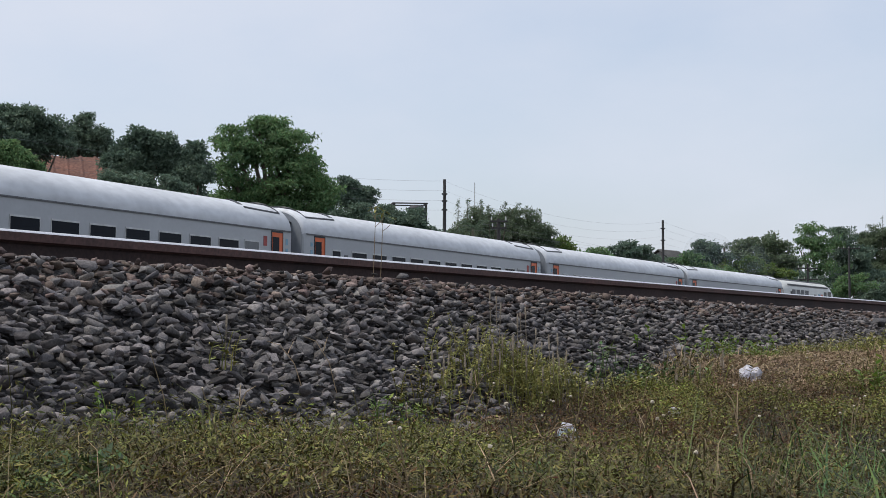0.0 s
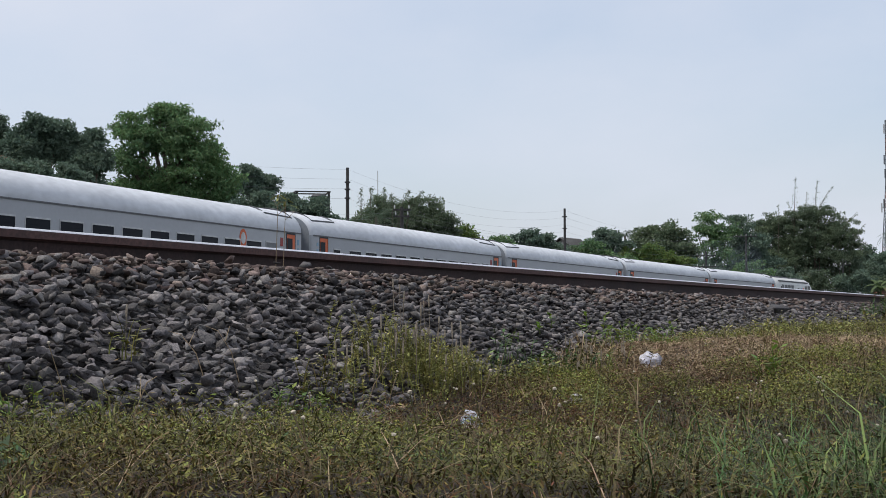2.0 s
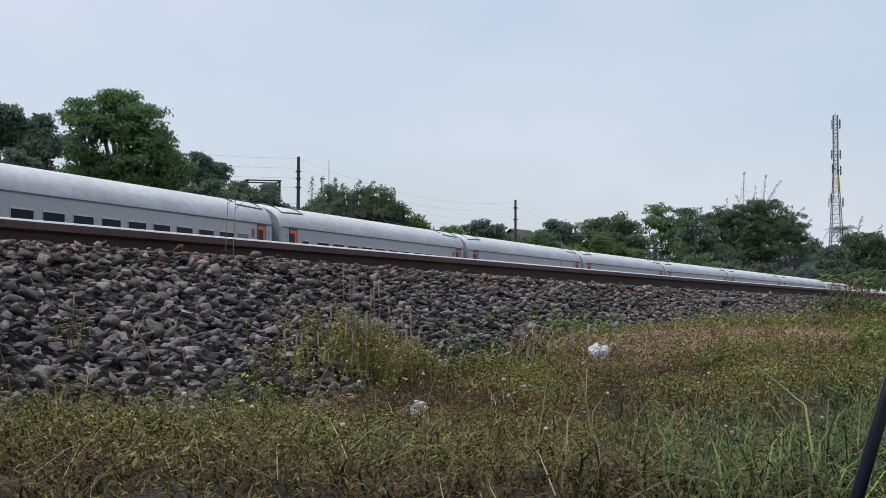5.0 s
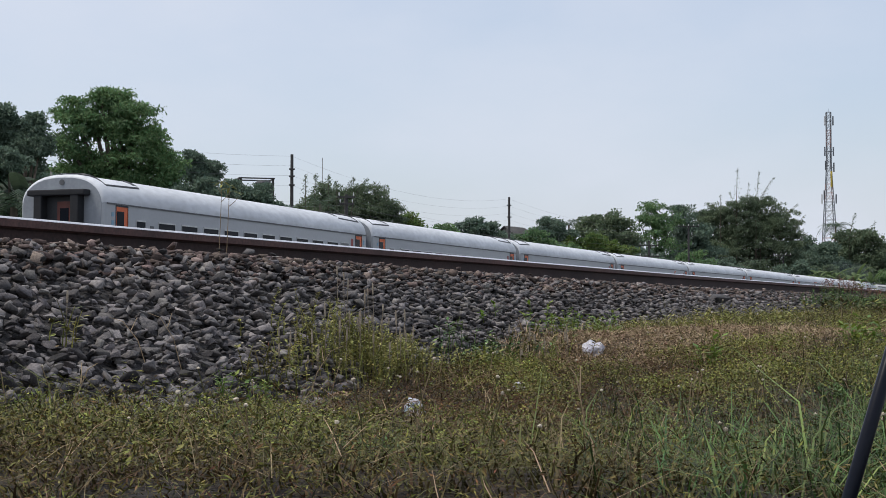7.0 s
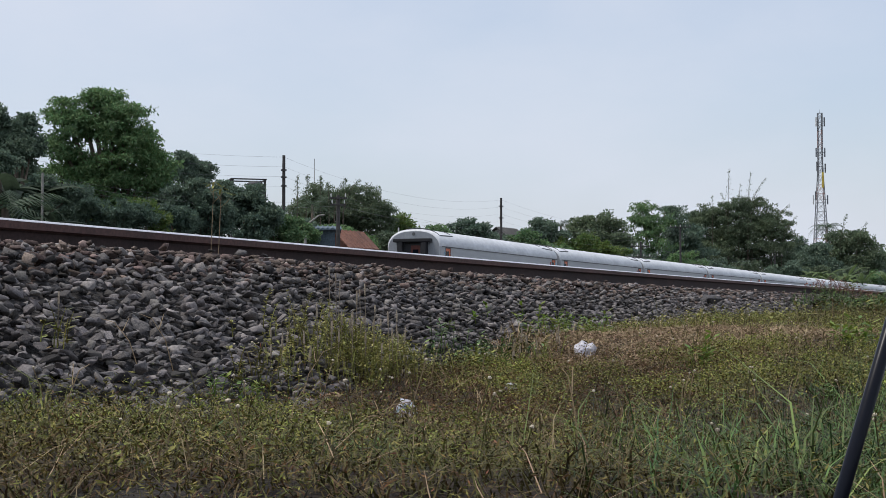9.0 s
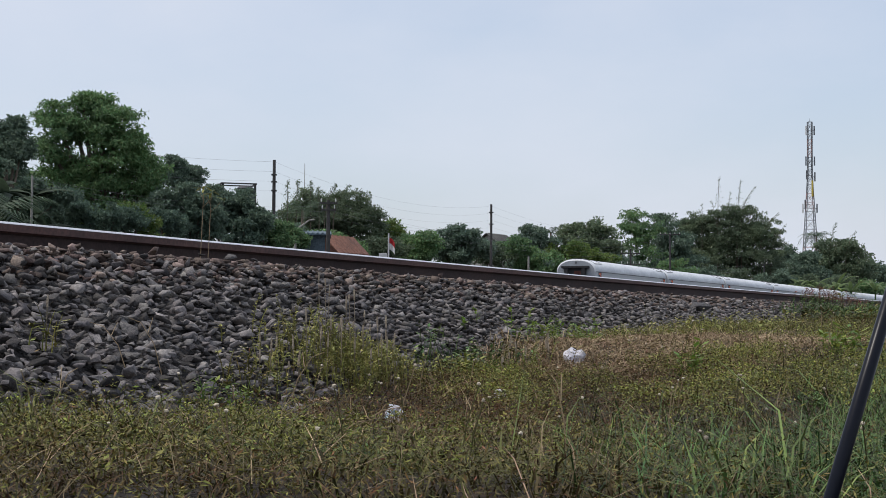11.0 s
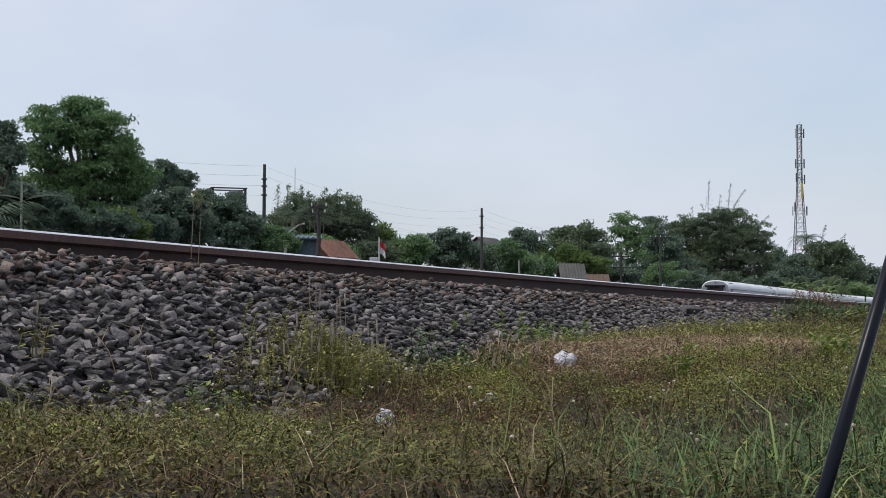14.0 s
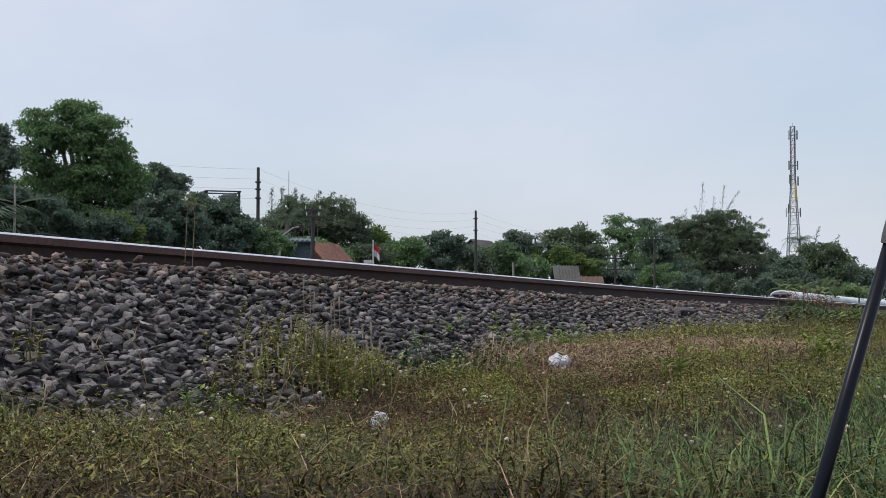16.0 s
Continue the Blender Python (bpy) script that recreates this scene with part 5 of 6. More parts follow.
def water_tank(az, dist, height):
    x, y = polar(az, dist)
    t = empty("water_tank_stand", pose(x, y, -0.15, 0, 0, -az + 8), "dark water tank on a raised steel frame", "water tank")
    for a in (-0.9, 0.9):
        for b in (-0.7, 0.7):
            part("leg", boxes((a - 0.06, a + 0.06, b - 0.06, b + 0.06, 0, height)), M_POLE, t)
    part("top_frame", boxes((-1.0, 1.0, -0.78, -0.70, height - 0.07, height), (-1.0, 1.0, 0.70, 0.78, height - 0.07, height), (-1.0, -0.92, -0.7, 0.7, height - 0.07, height), (0.92, 1.0, -0.7, 0.7, height - 0.07, height)), M_POLE, t)
    part("platform", boxes((-1.0, 1.0, -0.8, 0.8, height - 1.2, height - 1.1)), M_POLE, t)
    bm = bmesh.new()
    tube(bm, [(0.45, 0, height - 1.1), (0.45, 0, height - 0.9), (0.45, 0, height - 0.25), (0.45, 0, height - 0.1)], [0.48, 0.5, 0.5, 0.3], 18)
    part("tank", bm, M_TRIM, t)


def build_far_things():
    post("utility_pole", -7.48, 80, 9.15, 0.10, M_POLE, "dark weathered utility pole carrying wires", "utility pole", [(8.3, 0.16), (7.9, 0.16), (7.4, 0.16)], False, "utility poles")
    post("utility_pole", 1.33, 120, 9.9, 0.11, M_POLE, "dark utility pole with short brackets beside a house", "utility pole", [(9.2, 0.2), (8.2, 0.2)], False, "utility poles")
    post("utility_pole", 8.52, 165, 10.2, 0.12, M_POLE, "slim dark pole with insulators before dark trees", "utility pole", [(9.9, 1.2)], True, "utility poles")
    post("utility_pole", -27.2, 55, 8.2, 0.15, M_POLE, "dark weathered utility pole among trees", "utility pole", [(7.8, 0.35)], False, "utility poles")
    post("telegraph_pole", -5.28, 75, 6.5, 0.11, M_POLE, "short dark telegraph pole with two crossarms", "telegraph pole", [(6.35, 0.48), (6.0, 0.42)], True, "telegraph poles")
    post("telegraph_pole", 6.95, 130, 6.6, 0.10, M_POLE, "dark telegraph pole with rows of white insulators", "telegraph pole", [(6.2, 0.9), (5.2, 0.9)], True, "telegraph poles")
    post("telegraph_pole", 12.2, 190, 7.6, 0.10, M_POLE, "dark telegraph pole hidden by the bamboo", "telegraph pole", [(7.4, 1.0)], True, "telegraph poles")
    post("telegraph_pole", -16.9, 48, 4.95, 0.04, M_PALE_POLE, "thin pale post before the shrubs", "post")
    post("antenna_mast", -6.25, 118, 13.0, 0.03, M_PALE_POLE, "thin pale antenna mast above bamboo", "antenna mast")
    post("thin_post", 2.85, 118, 5.4, 0.09, M_PALE_POLE, "short grey post near the houses", "post")
    # lamp with a long slanting arm
    x, y = polar(-6.6, 86)
    t = empty("street_lamp", pose(x, y, -0.15, 0, 0, 6.6), "pale street lamp with long slanting arm", "street lamp")
    bm = bmesh.new()
    tube(bm, [(0, 0, 0), (0, 0, 5.3)], [0.09, 0.07], 8)
    part("shaft", bm, M_PALE_POLE, t)
    bm = bmesh.new()
    tube(bm, [(-1.0, 0, 5.0), (0, 0, 5.55), (0.8, 0, 6.15), (1.15, 0, 6.2)], [0.05, 0.05, 0.045, 0.06], 6)
    part("arm", bm, M_PALE_POLE, t)
    for k in range(4):
        wire((-27.2, 55, 7.9 - 0.45 * k), (-7.48, 80, 8.9 - 0.55 * k), 0.5)
        wire((-7.48, 80, 8.9 - 0.55 * k), (1.33, 120, 9.6 - 0.6 * k), 1.0)
        wire((1.33, 120, 9.6 - 0.6 * k), (8.52, 165, 9.9 - 0.3 * k), 1.2)
    for k in range(3):
        wire((-16.9, 48, 4.7 - 0.15 * k), (-5.28, 75, 6.1 - 0.3 * k), 0.4)
        wire((-5.28, 75, 6.1 - 0.3 * k), (6.95, 130, 6.1 - 0.4 * k), 0.7)
        wire((6.95, 130, 6.1 - 0.4 * k), (12.2, 190, 7.2 - 0.3 * k), 0.7)
    water_tank(-8.95, 80, 7.75)
    steel_tower(13.97, 350, 47.5, 4.7, 1.0)
    house(-22.55, 66, 2.2, 2.4, 6.6, 8.35, 4, M_TILE, M_PLASTER, "house with a red terracotta tiled roof behind trees")
    house(-6.0, 92, 0.95, 1.6, 5.6, 5.8, 0, M_BLUEWALL, M_BLUEWALL, "low blue-grey shed by the railway line")
    house(-4.87, 97, 1.3, 0.9, 5.0, 5.8, 52, M_TILE, M_TILE, "small house with orange tiled roof")
    house(1.55, 165, 2.2, 3.0, 7.6, 9.9, 62, M_TILE_OLD, M_PLASTER, "pale house with a grey gabled roof among trees")
    house(2.5, 150, 1.9, 2.6, 6.2, 7.9, 66, M_TILE, M_PLASTER, "white house with small reddish gable")
    house(4.95, 140, 0.9, 2.0, 4.3, 5.9, 8, M_TILE_OLD, M_PLASTER, "small house with weathered grey roof")
    house(5.7, 142, 1.5, 2.0, 3.6, 4.9, 5, M_BROWN, M_PLASTER, "low house with brown tiled roof")
    # flag
    x, y = polar(-2.83, 88)
    t = empty("flag_pole", pose(x, y, -0.15, 0, 0, 2.8), "white pole with a hanging red and white flag", "flag")
    bm = bmesh.new()
    tube(bm, [(0, 0, 0), (0, 0, 5.55)], [0.06, 0.045], 8)
    part("shaft", bm, M_WHITE, t)
    for z0, z1, mt in ((4.92, 5.27, M_RED), (4.52, 4.92, M_WHITE)):
        bm = bmesh.new()
        rows = []
        for i in range(7):
            k = i / 6
            rows.append([bm.verts.new((0.05 + 0.34 * k, 0.10 * math.sin(5 * k) + dy, z - 0.35 * k * k)) for z in (z0, z1) for dy in (0, 0.012)])
        for r, q in zip(rows, rows[1:]):
            for a, b in ((0, 2), (2, 3), (3, 1), (1, 0)):
                bm.faces.new((r[a], r[b], q[b], q[a]))
        part("flag_stripe", bm, mt, t)
    x, y = polar(-3.05, 86)
    b = empty("cabinet_box", pose(x, y, -0.15, 0, 0, 3), "small white trackside cabinet on a post", "cabinet")
    part("box", boxes((-0.25, 0.25, -0.2, 0.2, 3.75, 4.2), bevel=0.02), M_WHITE, b)
    part("stand", boxes((-0.06, 0.06, -0.06, 0.06, 0, 3.75)), M_POLE, b)


# ---------------------------------------------------------------- verge
def blades(rng, xy, z, height, width, lean, curl):
    """Bent grass blades, three crossings each: arrays of verts and quads."""
    n = len(xy)
    a = rng.uniform(0, 2 * np.pi, n)
    h = height * rng.uniform(0.5, 1.25, n)
    d = np.stack([np.cos(a), np.sin(a)], 1)
    s = np.stack([-np.sin(a), np.cos(a)], 1) * (width * rng.uniform(0.6, 1.3, n))[:, None]
    l1, l2 = h * lean * rng.uniform(0.2, 1.3, n), h * (lean + curl) * rng.uniform(0.3, 1.6, n)
    base = np.concatenate([xy, z[:, None]], 1)
    mid = base + np.concatenate([d * l1[:, None], (h * 0.62)[:, None]], 1)
    tip = base + np.concatenate([d * l2[:, None], (h * rng.uniform(0.75, 1.0, n))[:, None]], 1)
    S = np.concatenate([s, np.zeros((n, 1))], 1)
    v = np.stack([base - S, base + S, mid + S * 0.8, mid - S * 0.8, tip + S * 0.12, tip - S * 0.12], 1).reshape(-1, 3)
    i = np.arange(n)[:, None] * 6
    return v, np.concatenate([i + np.array([[0, 1, 2, 3]]), i + np.array([[3, 2, 4, 5]])], 0)


def leaflets(rng, xyz, size, flat=0.6, long=1.9):
    n = len(xyz)
    ax = rng.normal(size=(n, 3)) * np.array([1, 1, flat])
    ax /= np.linalg.norm(ax, axis=1)[:, None]
    sd = np.cross(ax, rng.normal(size=(n, 3)) * np.array([0.5, 0.5, 1.2]))
    sd /= np.linalg.norm(sd, axis=1)[:, None]
    nm = np.cross(ax, sd)
    ln = (size * rng.uniform(0.5, 1.4, n))[:, None]
    wd = ln / long
    v = np.stack([xyz - ax * ln * 0.5, xyz + sd * wd * 0.5 + nm * wd * 0.12, xyz + ax * ln * 0.5, xyz - sd * wd * 0.5 + nm * wd * 0.12], 1).reshape(-1, 3)
    i = np.arange(n)[:, None] * 4
    return v, i + np.array([[0, 1, 2, 3]])


def strip(rng, n, s0, s1, u0, u1, power=1.7):
    """Random places on the verge, thinning out along the track."""
    s = s0 + (s1 - s0) * rng.random(n) ** power
    u = rng.uniform(u0, u1, n)
    P = np.array([near_line(a, b)[:2] for a, b in zip(s, u)])
    r = np.hypot(P[:, 0], P[:, 1])
    keep = (r > 1.7) & (P[:, 1] > 0.5) & (np.abs(P[:, 0]) < 0.62 * P[:, 1])
    return P[keep], s[keep], u[keep]


SOIL_S, SOIL_U = np.arange(-9, 46, 0.1), np.arange(0.2, 7.0, 0.1)
SOIL = np.array([[ground_z(*near_line(s, u)[:2]) for u in SOIL_U] for s in SOIL_S])


def soil(s, u):
    i = np.clip(((s + 9) / 0.1).round().astype(int), 0, len(SOIL_S) - 1)
    j = np.clip(((u - 0.2) / 0.1).round().astype(int), 0, len(SOIL_U) - 1)
    return SOIL[i, j]


def patch(P, f, seed):
    return np.array([noise.noise((x * f, y * f, seed)) for x, y in P])


def toe_gap(s, u):
    """How far the soil stands over the ballast's slope."""
    return soil(s, u) - (RAIL_TOP - 0.14 - np.maximum(0, u - 0.3) / 1.95)


def trodden(s, u):
    """Lower growth round the litter."""
    k = np.ones(len(s))
    for a, b, w in ((1.50, 1.84, 0.24), (-0.80, 1.96, 0.20), (0.07, 1.98, 0.26)):
        k = np.minimum(k, 0.4 + np.hypot(s - a, u - b) / w * 0.6)
    return k


def greenness(s, u):
    """Where the mat of weeds is fresher (+) or more withered (-)."""
    g = np.where(s < -1.6, 0.22, -0.50)
    g = np.where((s > 0.1) & (u < 2.45), 0.0, g)
    g = np.where((s > 0.1) & (u > 2.45), 0.08, g)
    return np.where(s > 3.5, 0.22, g)


def stuff(name, v, f, mat, label, category="grass"):
    return tagged(new(name, fast_mesh(name, v, f, mat)), label, category, kind="stuff")


def build_verge():
    rng = np.random.default_rng(11)
    # low blades, in olive and brown drifts
    P, s, u = strip(rng, 125000, -3.9, 26, 0.8, 3.9, 2.3)
    g = toe_gap(s, u)
    bare = ((s + 0.55) / 0.45) ** 2 + ((u - 1.38) / 0.26) ** 2 < 1
    clump = patch(P, 9.0, 41.0)
    keep = (g > -0.015 + 0.03 * rng.random(len(g))) & (patch(P, 2.2, 3.0) > -0.45) & (patch(P, 5.2, 99.0) > -0.34 - 0.1 * rng.random(len(g))) & (clump > -0.22 - 0.2 * rng.random(len(g))) & ~((patch(P, 3.1, 51.0) < -0.28) & (s > -2.3) & (rng.random(len(g)) < 0.25)) & ~(bare & (rng.random(len(g)) < 0.8))
    P, s, u, clump = P[keep], s[keep], u[keep], clump[keep]
    q = patch(P, 0.9, 7.0) + 0.35 * patch(P, 3.5, 9.0)
    h = 0.045 * (1 + 0.8 * q) * (1 + 1.7 * clump + 1.25 * patch(P, 21.0, 61.0)).clip(0.15)
    h *= trodden(s, u)
    dry = (q + greenness(s, u) + rng.normal(0, 0.28, len(q))) < -0.18
    edge = 0.5 * patch(P, 2.0, 71.0)
    tan = (s + edge > 0.95) & (s + 3 * edge < 5.2) & (u + 0.4 * edge < 2.35 + 0.12 * s) & (rng.random(len(s)) < 0.85 + 0.4 * patch(P, 4.0, 77.0))
    lush = (u + 0.18 * patch(P, 1.3, 31.0) > 3.08 + 0.42 * rng.random(len(s))) & (s > -3.2) & (rng.random(len(s)) < 0.75)
    for nm, m, mat, hh, lab in (("grass", ~dry & ~tan & ~lush, M_GRASS, 1.0, "short olive green grass and weeds on the verge"), ("dry_grass", tan & ~lush, M_GRASS_DRY, 1.05, "dry straw-coloured grass in a sunburnt patch"), ("brown_grass", dry & ~tan & ~lush, M_GRASS_BROWN, 1.0, "withered brown grass among the weeds"), ("lush_grass", lush, M_GRASS_LUSH, 1.75, "longer bluish green grass blades")):
        v, f = blades(rng, P[m], soil(s[m], u[m]) - 0.008, h[m] * hh * (1 + 0.015 * s[m].clip(0)), 0.0021, 0.7, 1.3)
        stuff(nm, v, f, mat, lab)
    # broad small leaves of herbs, in a low mat
    P, s, u = strip(rng, 460000, -3.9, 26, 0.8, 3.9, 2.3)
    g = toe_gap(s, u)
    bare = ((s + 0.55) / 0.45) ** 2 + ((u - 1.38) / 0.26) ** 2 < 1
    clump = patch(P, 9.0, 41.0)
    keep = (g > -0.02 + 0.03 * rng.random(len(g))) & (patch(P, 2.2, 3.0) > -0.6) & (patch(P, 5.2, 99.0) > -0.34 - 0.1 * rng.random(len(g))) & (clump > -0.32 - 0.2 * rng.random(len(g))) & ~((patch(P, 3.1, 51.0) < -0.28) & (s > -2.3) & (rng.random(len(g)) < 0.25)) & ~(bare & (rng.random(len(g)) < 0.85))
    P, s, u, clump = P[keep], s[keep], u[keep], clump[keep]
    sunburnt = (s + 0.5 * patch(P, 2.0, 71.0) > 0.95) & (s < 5.2) & (u < 2.35 + 0.12 * s)
    keep = ~(sunburnt & (rng.random(len(s)) < 0.62 + 0.9 * patch(P, 2.6, 83.0))) & ~((u + 0.18 * patch(P, 1.3, 31.0) > 3.0 + 0.4 * rng.random(len(s))) & (rng.random(len(s)) < 0.6))
    P, s, u, clump = P[keep], s[keep], u[keep], clump[keep]
    q = patch(P, 0.8, 17.0) + 0.4 * patch(P, 4.0, 19.0)
    top = 0.062 * (1 + 1.2 * q.clip(-0.75, 1)) * (1 + 1.8 * clump + 1.25 * patch(P, 21.0, 61.0)).clip(0.15)
    top *= trodden(s, u)
    X = np.concatenate([P, (soil(s, u) + top * rng.random(len(s)) ** 0.7)[:, None]], 1)
    k = q + greenness(s, u) + rng.normal(0, 0.30, len(q))
    for nm, m, mat, size, lab in (("herbs", k > -0.10, M_HERB, 0.0122, "low olive herbs with small leaves"), ("withered_leaves", k <= -0.10, M_WITHER, 0.0128, "withered brown leaf litter and herbs")):
        v, f = leaflets(rng, X[m], size, 0.75, 4.8)
        stuff(nm, v, f, mat, lab, "weeds")
    # yellow-green creeping weeds below and behind the dry patch
    for s0, s1, u0, u1, n in ((-0.6, 2.4, 2.38, 3.3, 62000), (2.4, 9.5, 1.2, 1.6, 30000), (4.6, 9.0, 1.7, 3.4, 32000), (0.5, 1.2, 1.35, 1.8, 9000), (-0.5, 1.05, 1.5, 2.45, 30000), (0.9, 2.8, 2.1, 2.65, 18000), (-1.6, 0.2, 1.95, 2.95, 9000), (-3.0, -1.5, 1.45, 2.6, 20000)):
        ss, uu = rng.uniform(s0, s1, n), rng.uniform(u0, u1, n)
        P = np.array([near_line(a, b)[:2] for a, b in zip(ss, uu)])
        rim = np.minimum(np.minimum(ss - s0, s1 - ss) / (s1 - s0), np.minimum(uu - u0, u1 - uu) / (u1 - u0))
        m = (patch(P, 3.2, 91.0) + 0.5 * patch(P, 11.0, 93.0) > 0.30 - 1.6 * rim.clip(0, 0.25) + 0.1 * rng.normal(size=n)) & (toe_gap(ss, uu) > -0.01)
        ss, uu, P = ss[m], uu[m], P[m]
        hh = 0.065 * (1 + 1.2 * patch(P, 11.0, 93.0)).clip(0.3)
        X = np.concatenate([P, (soil(ss, uu) + hh * rng.random(len(ss)) ** 0.6)[:, None]], 1)
        v, f = leaflets(rng, X, 0.0105 + 0.0008 * max(0, s0), 0.6, 2.2)
        stuff("creeping_weeds", v, f, M_CREEP, "yellow-green creeping weeds with small leaves", "weeds")
    # a crisp mat of dead leaves over the sunburnt patch
    ss, uu = rng.uniform(0.9, 5.4, 46000), rng.uniform(1.35, 2.75, 46000)
    P = np.array([near_line(a, b)[:2] for a, b in zip(ss, uu)])
    m = (patch(P, 2.4, 15.0) + 0.5 * patch(P, 8.0, 25.0) > -0.28 + 0.9 * (uu - 2.1 - 0.1 * ss).clip(0)) & (ss + 0.5 * patch(P, 2.0, 71.0) > 1.0) & (toe_gap(ss, uu) > 0)
    X = np.concatenate([P[m], (soil(ss[m], uu[m]) + 0.045 * rng.random(m.sum()) ** 0.7)[:, None]], 1)
    v, f = leaflets(rng, X, 0.020, 0.5, 3.4)
    stuff("dead_leaves", v, f, M_GRASS_DRY, "crisp tan dead leaves in the sunburnt patch", "dead leaves")
    # withered weeds between the litter and the stones
    ss, uu = rng.uniform(-1.2, 1.7, 36000), rng.uniform(1.55, 2.65, 36000)
    P = np.array([near_line(a, b)[:2] for a, b in zip(ss, uu)])
    m = (patch(P, 6.0, 35.0) + 0.6 * patch(P, 15.0, 37.0) > -0.12) & (toe_gap(ss, uu) > 0)
    hh = 0.06 * (1 + 1.3 * patch(P[m], 15.0, 37.0)).clip(0.3) * trodden(ss[m], uu[m])
    X = np.concatenate([P[m], (soil(ss[m], uu[m]) + hh * rng.random(m.sum()) ** 0.7)[:, None]], 1)
    v, f = leaflets(rng, X, 0.015, 0.6, 4.5)
    stuff("withered_weeds", v, f, M_WITHER, "withered reddish brown weeds round the litter", "weeds")
    # straw stalks lying about
    P, s, u = strip(rng, 3000, -3.9, 12, 0.9, 3.9, 1.8)
    m = toe_gap(s, u) > 0
    v, f = blades(rng, P[m], soil(s[m], u[m]) + 0.02, np.full(m.sum(), 0.06), 0.0009, 1.6, 1.3)
    stuff("straw", v, f, M_GRASS_DRY, "dry straw stalks lying in the grass", "straw")
    # long bluish blades in tufts
    cen = [(-1.85, 3.0), (-2.2, 3.3), (-1.9, 3.3), (-1.55, 3.2), (-1.0, 3.3), (-0.4, 3.4), (0.3, 3.3), (-2.0, 3.6), (0.9, 3.3), (1.6, 3.4), (-1.2, 3.5), (2.3, 3.6), (-0.7, 3.35), (3.2, 3.3)]
    for i, (a, b) in enumerate(cen):
        n = 170 if i else 110
        ss, uu = a + rng.normal(0, 0.16, n), b + rng.normal(0, 0.14, n)
        PP = np.array([near_line(p, q)[:2] for p, q in zip(ss, uu)])
        v, f = blades(rng, PP, soil(ss, uu), np.full(n, 0.12 if i else 0.17), 0.0014, 0.45, 1.2)
        tagged(new("grass_tuft", fast_mesh("grass_tuft", v, f, M_GRASS_LUSH)), "tuft of long bluish green grass blades", "grass tuft", "grass tufts", "stuff")
    # coarse grass over the rest of the verge and between the two tracks
    for nm, n, s0, s1, u0, u1, h, lab in (("rough_grass", 20000, -13.0, 40.0, 1.6, 11.0, 0.11, "rough green grass over the wider verge"), ("field_grass", 14000, -12.0, 60.0, -20.0, -3.4, 0.26, "rank green grass between the two tracks")):
        S, U = rng.uniform(s0, s1, n), rng.uniform(u0, u1, n)
        P = np.array([near_line(a, b)[:2] for a, b in zip(S, U)])
        d = np.hypot(P[:, 0], P[:, 1])
        m = (d > 1.2) & ~((P[:, 1] > 0) & (np.abs(P[:, 0]) < 0.62 * P[:, 1]) & (d < 14))
        if u1 < 0:
            m = d > 1.2
        z = np.array([ground_z(x, y) for x, y in P[m]]) - 0.01
        v, f = blades(rng, P[m], z, np.full(m.sum(), h), 0.009, 0.5, 0.8)
        stuff(nm, v, f, M_GRASS, lab)
    # thin dry stems standing over the mat
    P, s, u = strip(rng, 420, -3.5, 10, 1.5, 3.9, 1.5)
    m = toe_gap(s, u) > 0
    v, f = blades(rng, P[m], soil(s[m], u[m]), np.full(m.sum(), 0.13), 0.0009, 0.15, 0.5)
    stuff("dry_stems", v, f, M_GRASS_DRY, "thin upright dry grass stems", "grass")


def sprig(bm, rng, x, y, z, h, leaf, n, mat_i=0, bend=0.25):
    """A stem with small leaves set on it."""
    a = rng.uniform(0, 6.28)
    dx, dy = math.cos(a) * bend * h, math.sin(a) * bend * h
    pts = [Vector((x + dx * k * k, y + dy * k * k, z + h * k)) for k in (0, 0.35, 0.7, 1)]
    tube(bm, pts, [0.0022, 0.0018, 0.0015, 0.0008], 4)
    for i in range(n):
        k = rng.uniform(0.2, 1.0)
        p = Vector((x + dx * k * k, y + dy * k * k, z + h * k))
        b = rng.uniform(0, 6.28)
        d = Vector((math.cos(b), math.sin(b), rng.uniform(-0.1, 0.6))) * leaf * rng.uniform(0.6, 1.3)
        w = Vector((-math.sin(b), math.cos(b), 0.1)) * leaf * 0.24
        q = [bm.verts.new(c) for c in (p, p + d * 0.5 + w, p + d, p + d * 0.5 - w)]
        bm.faces.new(q)


def blob(bm, p, r, squash=1.0, rng=None):
    m = Matrix.Translation(p) @ Matrix.Diagonal((r, r, r * squash, 1))
    v = bmesh.ops.create_icosphere(bm, subdivisions=1, radius=1.0, matrix=m)["verts"]
    if rng:
        for q in v:
            q.co += Vector((rng.uniform(-1, 1), rng.uniform(-1, 1), rng.uniform(-1, 1))) * r * 0.22


